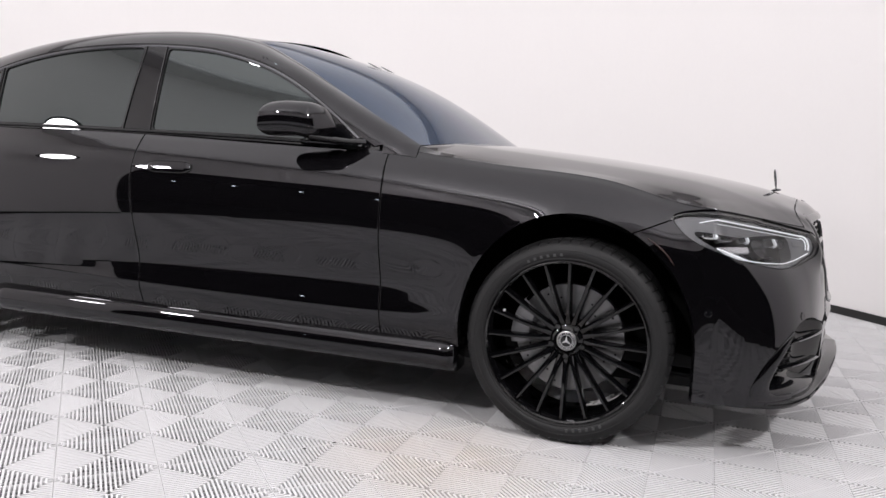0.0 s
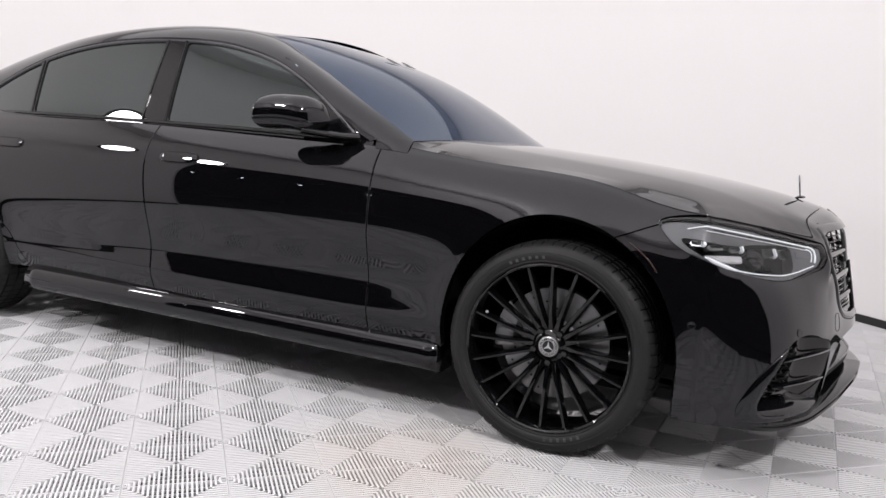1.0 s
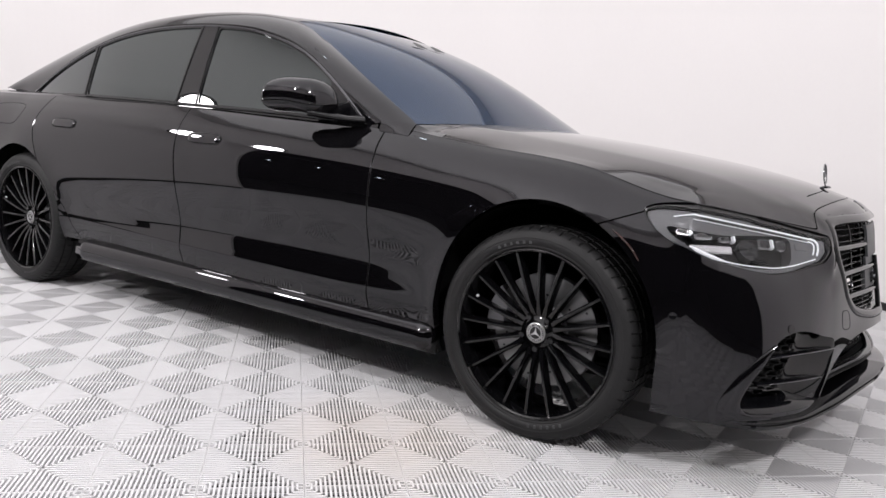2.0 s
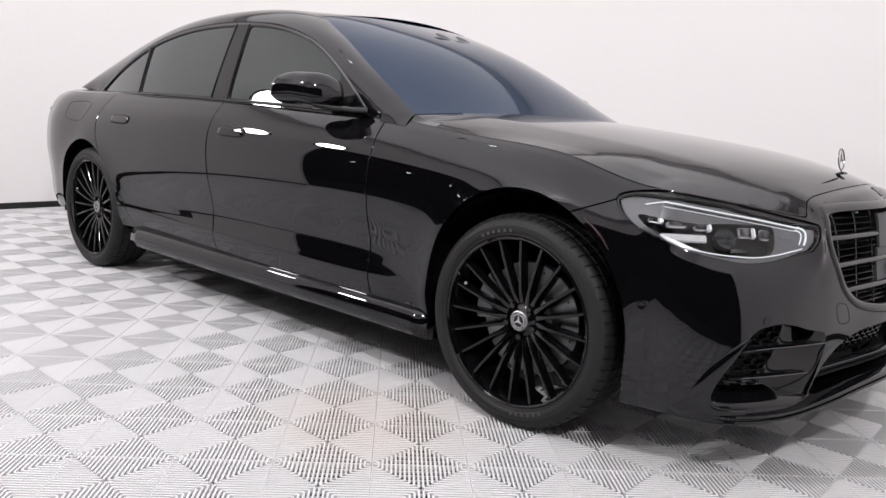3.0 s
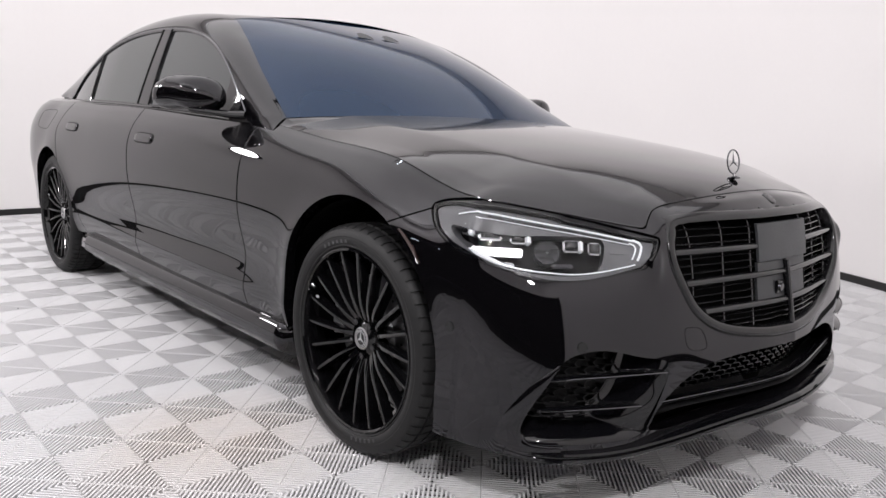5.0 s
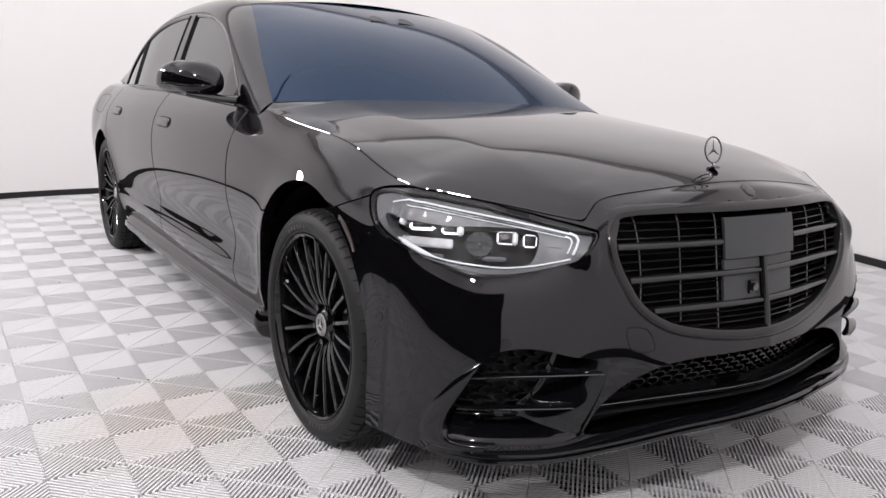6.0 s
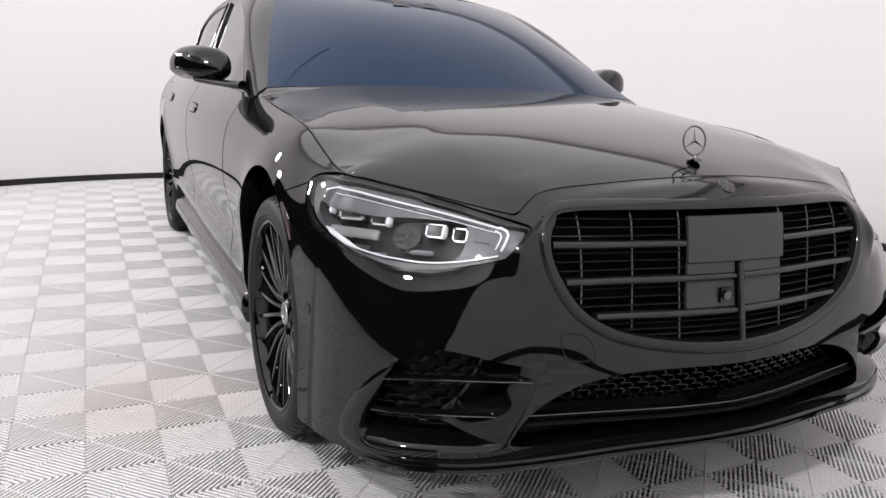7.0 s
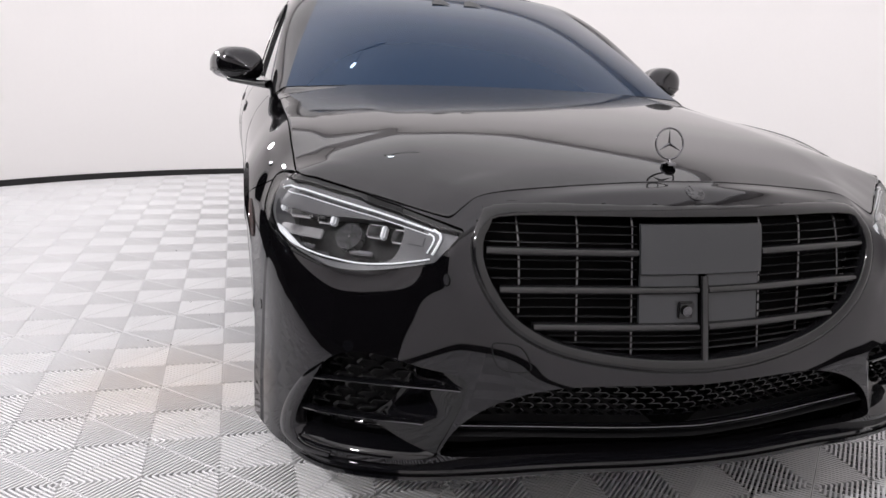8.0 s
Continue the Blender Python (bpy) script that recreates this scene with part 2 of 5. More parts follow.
def tube(points, r, sides=8, closed=False, squash=None):
    """A bmesh rod along points; r a number or a list."""
    bm = bmesh.new()
    pts = [Vector(p) for p in points]
    k, rings = len(pts), []
    for i, p in enumerate(pts):
        a = pts[(i - 1) % k] if closed or i else pts[0]
        b = pts[(i + 1) % k] if closed or i < k - 1 else pts[-1]
        t = (b - a).normalized()
        up = Vector((0, 0, 1)) if abs(t.z) < 0.9 else Vector((1, 0, 0))
        s = t.cross(up).normalized()
        w = s.cross(t).normalized()
        rr = r[i] if isinstance(r, (list, tuple)) else r
        sq = squash or (1, 1)
        rings.append([bm.verts.new(p + (s * math.cos(2 * math.pi * j / sides) * sq[0] + w * math.sin(2 * math.pi * j / sides) * sq[1]) * rr) for j in range(sides)])
    for i in range(k if closed else k - 1):
        a, b = rings[i], rings[(i + 1) % k]
        for j in range(sides):
            bm.faces.new((a[j], a[(j + 1) % sides], b[(j + 1) % sides], b[j]))
    if not closed:
        bm.faces.new(rings[0][::-1])
        bm.faces.new(rings[-1])
    return bm


def turned(profile, steps=64, a0=0.0, a1=2 * math.pi):
    """A bmesh turned about the y axis from (radius, y) pairs."""
    bm = bmesh.new()
    full = abs(a1 - a0 - 2 * math.pi) < 1e-6
    n = steps if full else steps + 1
    rings = []
    for i in range(n):
        a = a0 + (a1 - a0) * i / steps
        rings.append([bm.verts.new((r * math.cos(a), y, r * math.sin(a))) for r, y in profile])
    for i in range(steps):
        a, b = rings[i], rings[(i + 1) % n]
        for j in range(len(profile) - 1):
            bm.faces.new((a[j], a[j + 1], b[j + 1], b[j]))
    return bm


def box(bm, x0, x1, y0, y1, z0, z1, bevel=0.0):
    r = bmesh.ops.create_cube(bm, size=1.0, matrix=Matrix.Translation(((x0 + x1) / 2, (y0 + y1) / 2, (z0 + z1) / 2)) @ Matrix.Diagonal((x1 - x0, y1 - y0, z1 - z0, 1)))
    if bevel:
        es = list({e for v in r["verts"] for e in v.link_edges})
        bmesh.ops.bevel(bm, geom=es, offset=bevel, segments=2, affect="EDGES")
    return bm


def plate(points, depth, axis):
    """A closed flat outline thickened by depth along axis."""
    bm = bmesh.new()
    d = Vector(axis).normalized() * depth
    a = [bm.verts.new(p) for p in points]
    b = [bm.verts.new(Vector(p) + d) for p in points]
    bm.faces.new(a)
    bm.faces.new(b[::-1])
    for i in range(len(a)):
        j = (i + 1) % len(a)
        bm.faces.new((a[j], a[i], b[i], b[j]))
    return bm

# ---------------------------------------------------------------- the booth
def wall_radius(deg):
    """The round wall widens on the side where the cars drive in."""
    d = deg % 360
    if 30 <= d <= 240:
        return BR
    away = (d - 240) if d > 240 else (d + 120)
    return BR + 1.7 * math.sin(math.pi * away / 150) ** 2


def ring(a0, a1, steps, z0, z1, inner, outer):
    """A curved wall piece between two angles, with thickness."""
    verts, faces = [], []
    for i in range(steps + 1):
        a = a0 + (a1 - a0) * i / steps
        r, c, s = wall_radius(a), math.cos(radians(a)), math.sin(radians(a))
        for k, z in ((inner, z0), (inner, z1), (outer, z1), (outer, z0)):
            verts.append((BX + (r + k) * c, BY + (r + k) * s, z))
    for i in range(steps):
        for j in range(4):
            faces.append((4 * i + j, 4 * i + 4 + j, 4 * i + 4 + (j + 1) % 4, 4 * i + (j + 1) % 4))
    faces += [(3, 2, 1, 0), tuple(4 * steps + j for j in range(4))]
    return verts, faces


OPEN0, OPEN1, OPENH = 232, 341, 2.3
v, f = ring(OPEN1 - 360, OPEN0, 240, 0, BH, 0, 0.12)
tagged(mesh_object("wall_round", v, f, WALL, None, "", False), "smooth curved white painted booth wall", "wall", kind="structure")
v, f = ring(OPEN0, OPEN1, 30, OPENH, BH, 0, 0.12)
tagged(mesh_object("wall_over_entrance", v, f, WALL, None, "", False), "white painted wall above the dark entrance", "wall", kind="structure")
v, f = ring(OPEN1 - 360, OPEN0, 240, 0.0, 0.055, -0.012, -0.001)
tagged(mesh_object("baseboard", v, f, SKIRT, None, "", False), "black rubber skirting along the white wall", "baseboard", kind="structure")
bm = bmesh.new()
box(bm, BX - 8, BX + 8, BY - 12, BY + 8, -0.22, -0.02)
tagged(part("floor_slab", bm, SLAB, None, "", False), "dark concrete slab under the floor tiles", "floor", kind="structure")
bm = bmesh.new()
box(bm, BX - 7, BX + 7, BY - 7, BY + 7, BH, BH + 0.1)
tagged(part("ceiling", bm, CEIL, None, "", False), "plain light ceiling over the booth", "ceiling", kind="structure")
bm = bmesh.new()
box(bm, BX - 8, BX + 8, BY - 12.2, BY - 12, 0, 4)
tagged(part("wall_hall", bm, HALL, None, "", False), "dark wall of the hall outside the booth", "wall", kind="structure")
for s, nm in ((-1, "wall_hall_west"), (1, "wall_hall_east")):
    bm = bmesh.new()
    box(bm, BX + s * 8 - 0.1, BX + s * 8 + 0.1, BY - 12, BY + 8, 0, 4)
    tagged(part(nm, bm, HALL, None, "", False), "dark side wall of the hall outside the booth", "wall", kind="structure")
bm = bmesh.new()
box(bm, BX - 8, BX + 8, BY - 12, BY - 7.02, 4, 4.1)
tagged(part("ceiling_hall", bm, HALL, None, "", False), "dark hall ceiling outside the booth", "ceiling", kind="structure")

def dense_path(points, n):
    k = len(points) - 1
    c = spline([(i, p) for i, p in enumerate(points)])
    return [tuple(c(k * i / (n - 1))) for i in range(n)]


# large unseen oval fill lamp added under the ceiling, along the booth's long axis
d = bpy.data.lights.new("ceiling_fill", "AREA")
d.shape, d.size, d.size_y, d.energy, d.color = "ELLIPSE", 8.0, 7.5, 118, (1.0, 0.972, 0.992)
ob = new("ceiling_fill", d)
OVAL = pose(BX + 0.25, BY - 0.2, BH, 0, 0, -35)
ob.matrix_world = OVAL @ Matrix.Translation((0, 0, -0.06))
e = thing("ceiling_diffuser", "added unseen oval fill light under the ceiling", "ceiling lamp", OVAL)
bm = tube([(4.04 * math.cos(2 * math.pi * k / 96), 3.79 * math.sin(2 * math.pi * k / 96), -0.045) for k in range(96)], 0.035, 8, True)
part("frame", bm, WHITE_DRL, e)
# round floodlights along the wall top on the entrance side
for ang, z, watts in ((220, 2.35, 14), (233, 2.35, 32), (274, 3.5, 92), (326, 3.5, 104)):
    r = wall_radius(ang) - 0.28
    eye = Vector((BX + r * math.cos(radians(ang)), BY + r * math.sin(radians(ang)), z))
    aim = Vector((BX - (eye.x - BX) * 0.85, BY - (eye.y - BY) * 0.85, 0.6))
    d = bpy.data.lights.new("flood_light", "AREA")
    d.shape, d.size, d.energy, d.color = "DISK", 0.30, watts, (1.0, 0.965, 0.985)
    ob = new("flood_light", d)
    ob.matrix_world = look(eye, aim)
    e = thing("floodlight", "round black studio floodlight on the wall top", "lamp", look(eye, aim), "floodlights on the wall")
    part("dish", tube([(0, 0, 0.012), (0, 0, 0.03), (0, 0, 0.09), (0, 0, 0.12)], [0.185, 0.19, 0.16, 0.05], 40), DARK, e)
    part("arm", tube([(0, 0, 0.11), (0, 0, 0.36)], 0.02, 10), DARK, e)

# a small bulb on a looped cable under the ceiling
e = thing("hanging_bulb", "small white bulb on a looped black cable", "lamp", pose(-0.66 - (BH - 0.2 - 1.12) / math.tan(radians(61)), -0.66, BH - 0.06))
turn = [(-0.12 - 0.09 * math.sin(a), 0.26 + 0.15 * math.cos(a), -0.22 + 0.13 * math.sin(a)) for a in span(3.6, 8.6, 9)]
loop = dense_path([(0, 0, 0.0), (0.03, 0.02, -0.10), (0.0, 0.06, -0.20)] + turn + [(-0.22, 0.02, -0.10), (-0.24, 0.0, 0.03)], 70)
part("cable", tube(loop, 0.007, 8), DARK, e)
bm = bmesh.new()
bmesh.ops.create_uvsphere(bm, u_segments=20, v_segments=12, radius=0.03, matrix=Matrix.Translation((0.03, 0.02, -0.14)))
part("bulb", bm, BULB, e)
part("socket", tube([(0.03, 0.02, -0.08), (0.03, 0.02, -0.125)], 0.02, 16), DARK, e)

# a row of small lights in the dark hall outside
first = None
for k in range(6):
    m = pose(-9.2 + 1.28 * k, -8.6, 2.4)
    if first is None:
        first = thing("hall_light", "small white lamp hanging in the dark hall", "lamp", m, "row of hall lamps")
        bm = bmesh.new()
        bmesh.ops.create_uvsphere(bm, u_segments=16, v_segments=10, radius=0.032)
        part("bulb", bm, BULB, first)
        part("rod", tube([(0, 0, 0.04), (0, 0, 1.6)], 0.008, 8), DARK, first)
    else:
        copy_thing(first, m)

# ---------------------------------------------------------------- the car's surfaces
# x forward from the front axle, y to the left, z up; the shapes below are the left half and are mirrored for the right
PLAN = [(-4.285, 0.0), (-4.26, 0.48), (-4.15, 0.80), (-3.85, 0.925), (-3.3, 0.964), (-2.5, 0.974), (-1.5, 0.977), (-0.7, 0.974), (0.0, 0.972), (0.3, 0.967),
        (0.47, 0.955), (0.62, 0.915), (0.735, 0.845), (0.815, 0.72), (0.868, 0.55), (0.91, 0.33), (0.945, 0.12), (0.955, 0.0)]
ustep = [0.0]
for a, b in zip(PLAN, PLAN[1:]):
    ustep.append(ustep[-1] + math.dist(a, b))
shift = ustep[8]
UN = [u - shift for u in ustep]
plan_at = spline([(u, p) for u, p in zip(UN, PLAN)])
UEND, UTAIL = UN[-1], UN[0]


def plan(u):
    """Point of the plan curve and its outward normal."""
    e = 0.004
    p = plan_at(u)
    a, b = plan_at(max(UTAIL, u - e)), plan_at(min(UEND, u + e))
    t = (b - a) / np.linalg.norm(b - a)
    n = np.array((-t[1], t[0]))
    if u > UEND - 0.05:
        w = (u - UEND + 0.05) / 0.05
        n = n * (1 - w) + np.array((1.0, 0.0)) * w
        n /= np.linalg.norm(n)
    return p, n


# sections (height, inset) from the bottom edge up to the shut line, at stations along the plan curve
SECTION = {
    -4.45: ((0.30, 0.06), (0.38, 0.035), (0.46, 0.028), (0.56, 0.018), (0.70, 0.002), (0.86, 0.012), (0.97, 0.04), (1.03, 0.08), (1.065, 0.14)),
    -3.3: ((0.30, 0.055), (0.38, 0.030), (0.46, 0.024), (0.56, 0.014), (0.70, 0.0), (0.86, 0.008), (0.955, 0.045), (1.02, 0.09), (1.055, 0.125)),
    -2.4: ((0.315, 0.055), (0.395, 0.028), (0.455, 0.026), (0.535, 0.021), (0.70, 0.001), (0.85, 0.005), (0.945, 0.030), (1.01, 0.070), (1.05, 0.102)),
    -1.4: ((0.315, 0.046), (0.395, 0.0240), (0.455, 0.0310), (0.535, 0.0335), (0.70, 0.002), (0.85, 0.005), (0.94, 0.032), (1.0, 0.071), (1.035, 0.104)),
    -0.7: ((0.31, 0.046), (0.39, 0.0240), (0.455, 0.0310), (0.535, 0.0335), (0.69, 0.002), (0.835, 0.006), (0.925, 0.036), (0.985, 0.080), (1.018, 0.115)),
    -0.3: ((0.30, 0.050), (0.38, 0.030), (0.46, 0.024), (0.55, 0.014), (0.68, 0.0), (0.82, 0.006), (0.90, 0.038), (0.95, 0.080), (0.975, 0.115)),
    0.1: ((0.28, 0.04), (0.38, 0.02), (0.50, 0.006), (0.60, 0.0), (0.72, 0.0), (0.81, 0.008), (0.872, 0.036), (0.915, 0.075), (0.938, 0.108)),
    0.45: ((0.225, -0.006), (0.33, -0.006), (0.44, -0.002), (0.55, 0.0), (0.65, 0.004), (0.72, 0.014), (0.785, 0.032), (0.83, 0.058), (0.860, 0.088)),
    0.80: ((0.225, 0.006), (0.32, -0.004), (0.42, -0.004), (0.51, 0.006), (0.59, 0.024), (0.66, 0.052), (0.72, 0.085), (0.78, 0.118), (0.830, 0.150)),
    1.09: ((0.235, 0.006), (0.32, 0.0), (0.41, 0.0), (0.49, 0.004), (0.57, 0.010), (0.65, 0.018), (0.72, 0.032), (0.765, 0.055), (0.797, 0.088)),
    1.17: ((0.237, 0.005), (0.32, 0.0), (0.41, 0.0), (0.49, 0.004), (0.57, 0.010), (0.66, 0.019), (0.745, 0.034), (0.806, 0.070), (0.841, 0.124)),
    1.35: ((0.245, 0.0), (0.33, -0.006), (0.42, -0.006), (0.49, 0.002), (0.58, 0.014), (0.69, 0.030), (0.795, 0.047), (0.848, 0.090), (0.868, 0.142)),
    1.66: ((0.25, -0.005), (0.33, -0.012), (0.42, -0.012), (0.50, 0.0), (0.60, 0.020), (0.70, 0.042), (0.80, 0.062), (0.86, 0.112), (0.882, 0.155)),
}
# the shut line of the hood in space: fender, straight over the lamp, round the corner of the grille
FRONT = [(0.28, 0.872, 0.905), (0.40, 0.8715, 0.879), (0.48, 0.868, 0.857)]
LA, LB = np.array((0.48, 0.868, 0.857)), np.array((0.781, 0.566, 0.796))
FRONT += [tuple(LA + (LB - LA) * k / 8) for k in range(1, 8)] + [(0.776, 0.565, 0.7985), (0.773, 0.545, 0.808), (0.762, 0.522, 0.826), (0.756, 0.498, 0.840), (0.7545, 0.465, 0.8485), (0.756, 0.42, 0.8545), (0.766, 0.32, 0.864),
          (0.781, 0.20, 0.874), (0.794, 0.08, 0.881), (0.796, 0.0, 0.882), (0.796, -0.08, 0.882)]
front_at = spline([(k, p) for k, p in enumerate(FRONT)])
FRONT = [front_at(k) for k in span(0, len(FRONT) - 1, 400)]


def shut_at(u):
    """Height and inset at which the normal of the plan meets the shut line."""
    p, n = plan(u)
    best = None
    for a, b in zip(FRONT, FRONT[1:]):
        m = np.array(((b[0] - a[0], n[0]), (b[1] - a[1], n[1])))
        if abs(np.linalg.det(m)) < 1e-9:
            continue
        t, d = np.linalg.solve(m, p - a[:2])
        if -1e-6 <= t <= 1.000001 and 0 < d < 0.3 and (best is None or d < best[1]):
            best = (float(a[2] + t * (b[2] - a[2])), float(d))
    return best


low_levels = [spline([(w, sec[k]) for w, sec in sorted(SECTION.items())]) for k in range(6)]
off6 = spline([(0.45, (-0.076, -0.057)), (1.04, (-0.080, -0.060)), (1.17, (-0.086, -0.086)), (1.35, (-0.073, -0.095)), (1.66, (-0.082, -0.093))])
off7 = spline([(0.45, (-0.031, -0.031)), (1.04, (-0.036, -0.034)), (1.17, (-0.033, -0.052)), (1.35, (-0.020, -0.052)), (1.66, (-0.022, -0.043))])
for w in [k for k in SECTION if k > 0.46]:
    SECTION.pop(w)
for u in span(0.49, UEND - 0.001, 44):
    s8 = np.array(shut_at(u))
    SECTION[u] = tuple(tuple(map(float, lev(u))) for lev in low_levels) + (tuple(s8 + off6(u)), tuple(s8 + off7(u)), tuple(s8))
LEVELS = [spline([(u, sec[k]) for u, sec in sorted(SECTION.items())]) for k in range(9)]
cache = {}


def column(u):
    key = round(u, 6)
    if key not in cache:
        p, n = plan(min(UEND, max(UTAIL, u)))
        rows = [LEVELS[k](u) for k in range(9)]
        cache[key] = (p, n, spline([(k, r) for k, r in enumerate(rows)]))
    return cache[key]


def skin(u, v):
    """The flank and nose: v runs 0 (bottom edge) to 8 (shut line)."""
    p, n, sec = column(u)
    z, d = sec(v)
    # the flank flares a little towards the wheel arches
    x, y0 = p - n * d
    if u < 0.5:
        for cx, rx, top, swell in ((0.02, 0.415, 0.452, 0.013), (-3.216, 0.40, 0.41, 0.010)):
            q = math.hypot((x - cx) / rx, (z - 0.37) / top if z > 0.37 else 0.0) - 1
            d -= swell * math.exp(-max(0.0, q) * 0.43 / 0.055) * min(1.0, max(0.0, (0.93 - z) / 0.12))
    q = p - n * d
    return Vector((q[0], max(0.0, q[1]) if u > UEND - 1e-6 else q[1], z))


def arch(cx, cz, rear, front, top):
    def keep(u, v, p):
        dx = (p[0] - cx) / (front if p[0] > cx else rear)
        dz = (p[2] - cz) / top if p[2] > cz else 0.0
        return (math.hypot(dx, dz) - 1) * 0.4
    return keep


ARCH_F = arch(0.02, 0.37, 0.40, 0.425, 0.452)
ARCH_R = arch(-3.216, 0.37, 0.40, 0.40, 0.41)
rear_cut = spline([(0.3, -2.66), (0.45, -2.76), (0.6, -2.90), (0.75, -3.02), (0.9, -3.075), (1.06, -3.03)])
mid_cut = spline([(0.3, -1.815), (0.6, -1.825), (0.85, -1.845), (1.05, -1.845)])
front_cut = spline([(0.3, -0.695), (0.6, -0.70), (0.9, -0.70), (1.03, -0.71)])
GAP = 0.0025


def ahead(cut, s=1):
    return lambda u, v, p: s * (p[0] - cut(p[2])) - GAP


# lamp outline in (u, z); grille and lower intake in (y, z); side intake in (u, z)
LAMP = rounded([(0.343, 0.823), (0.365, 0.841), (0.42, 0.851), (0.495, 0.855), (0.628, 0.841), (0.75, 0.829), (0.86, 0.817), (1.0, 0.795), (1.070, 0.780), (1.078, 0.774), (1.074, 0.764), (1.045, 0.737), (1.024, 0.710), (1.008, 0.702), (0.933, 0.686), (0.847, 0.673), (0.747, 0.672), (0.652, 0.684), (0.553, 0.702), (0.453, 0.735), (0.382, 0.776)], 3)
GRILLE = rounded([(-0.42, 0.812), (0.0, 0.816), (0.42, 0.812), (0.487, 0.785), (0.503, 0.725), (0.475, 0.65), (0.42, 0.585), (0.32, 0.535), (0.16, 0.508), (0.0, 0.502), (-0.16, 0.508), (-0.32, 0.535), (-0.42, 0.585), (-0.475, 0.65), (-0.503, 0.725), (-0.487, 0.785)], 4)
MOUTH = rounded([(-0.28, 0.445), (0.0, 0.449), (0.28, 0.445), (0.43, 0.418), (0.53, 0.365), (0.578, 0.30), (0.56, 0.272), (0.30, 0.285), (0.0, 0.292), (-0.30, 0.285), (-0.56, 0.272), (-0.578, 0.30), (-0.53, 0.365), (-0.43, 0.418)], 4)
SIDEIN = rounded([(0.690, 0.295), (0.708, 0.342), (0.743, 0.404), (0.774, 0.462), (0.802, 0.488), (0.840, 0.501), (0.887, 0.505), (0.944, 0.497), (1.0, 0.482), (1.084, 0.464), (1.102, 0.445), (1.100, 0.417), (1.072, 0.346), (1.046, 0.292), (1.035, 0.268), (0.944, 0.258), (0.787, 0.260), (0.712, 0.262)], 4)
in_lamp, in_grille, in_mouth, in_side = inside(LAMP), inside(GRILLE), inside(MOUTH), inside(SIDEIN)
seam = spline([(0.3, 0.44), (0.45, 0.43), (0.62, 0.375), (0.75, 0.335), (0.80, 0.335), (0.85, 0.36)])

car = thing("sedan_car", "long black luxury sedan with black wheels, parked on ribbed grey tiles", "car")
VS = span(0, 8, 41)


def both(fn):
    for s in (-1, 1):
        fn(s)


DOORS = {}


def nose_seam(u, z):
    """Positive on the fender: the joint runs from the tip of the lamp back to the wheel arch."""
    return min(z - 0.820 + 0.41 * max(0.0, 0.345 - u) + 10.0 * max(0.0, 0.1 - u), 0.350 - u + max(0.0, z - 0.818) * 6.0)



def flank(s):
    DOORS["front", s] = patch("front_door", skin, span(-1.86, -0.67, 70), VS, PAINT, car, (ahead(mid_cut), ahead(front_cut, -1)), s)
    DOORS["rear", s] = patch("rear_door", skin, span(-3.1, -1.8, 76), VS, PAINT, car, (ahead(rear_cut), ahead(mid_cut, -1), ARCH_R), s)
    patch("quarter_panel", skin, span(UTAIL, -2.6, 110), VS, PAINT, car, (ahead(rear_cut, -1), ARCH_R), s, 0.035)
    patch("front_fender", skin, span(-0.82, 0.56, 104), VS, PAINT, car,
          (ahead(front_cut), ARCH_F, lambda u, v, p: nose_seam(u, p[2]) - GAP, lambda u, v, p: -in_lamp(u, p[2]) - 0.003), s, 0.035)


both(flank)
patch("front_bumper", skin, span(0.2, UEND, 210), span(0, 8, 65), PAINT, car,
      (ARCH_F, lambda u, v, p: -nose_seam(u, p[2]) - GAP, lambda u, v, p: -in_lamp(u, p[2]) - 0.003,
       lambda u, v, p: -in_grille(p[1], p[2]) - 0.004, lambda u, v, p: -in_mouth(p[1], p[2]), lambda u, v, p: -in_side(u, p[2])), 0, 0.035)

# hood: a crowned sheet inside the shut line
hood_mid = spline([(-0.70, 1.078), (-0.3, 1.048), (0.1, 1.010), (0.45, 0.962), (0.7, 0.912), (0.82, 0.877)])
hood_fall = spline([(-0.70, 0.064), (-0.3, 0.094), (0.0, 0.1135), (0.32, 0.117), (0.48, 0.140), (0.62, 0.215), (0.753, 0.290), (0.80, 0.330)])
CREASE, BEND = 0.585, 0.075


def sheet(x, y):
    """Crowned between two soft creases, falling more steeply outside them."""
    w = abs(y) - CREASE + 0.06 * max(0.0, x - 0.3)
    soft = 0.010
    fold = soft * math.log1p(math.exp(min(40.0, w / soft)))
    return hood_mid(x) - (hood_fall(x) - BEND * 0.36) * abs(y) ** 2.3 - BEND * fold


SHUT = [skin(u, 8) for u in span(-0.60, UEND, 190)]
SHUTN = [plan(u)[1] for u in span(-0.60, UEND, 190)]
EDGE = np.array([(p.x - n[0] * 0.0055, p.y - n[1] * 0.0055) for p, n in zip(SHUT, SHUTN)])
MISS = np.array([p.z - sheet(p.x, p.y) for p in SHUT])
in_hood = inside([(-0.497, 0.0), (-0.502, 0.25), (-0.525, 0.5), (-0.567, 0.72), (-0.590, 0.81), (-0.600, 0.845)] + [tuple(p) for p in EDGE] + [(float(EDGE[-1][0]), -0.01), (-0.497, -0.01)])


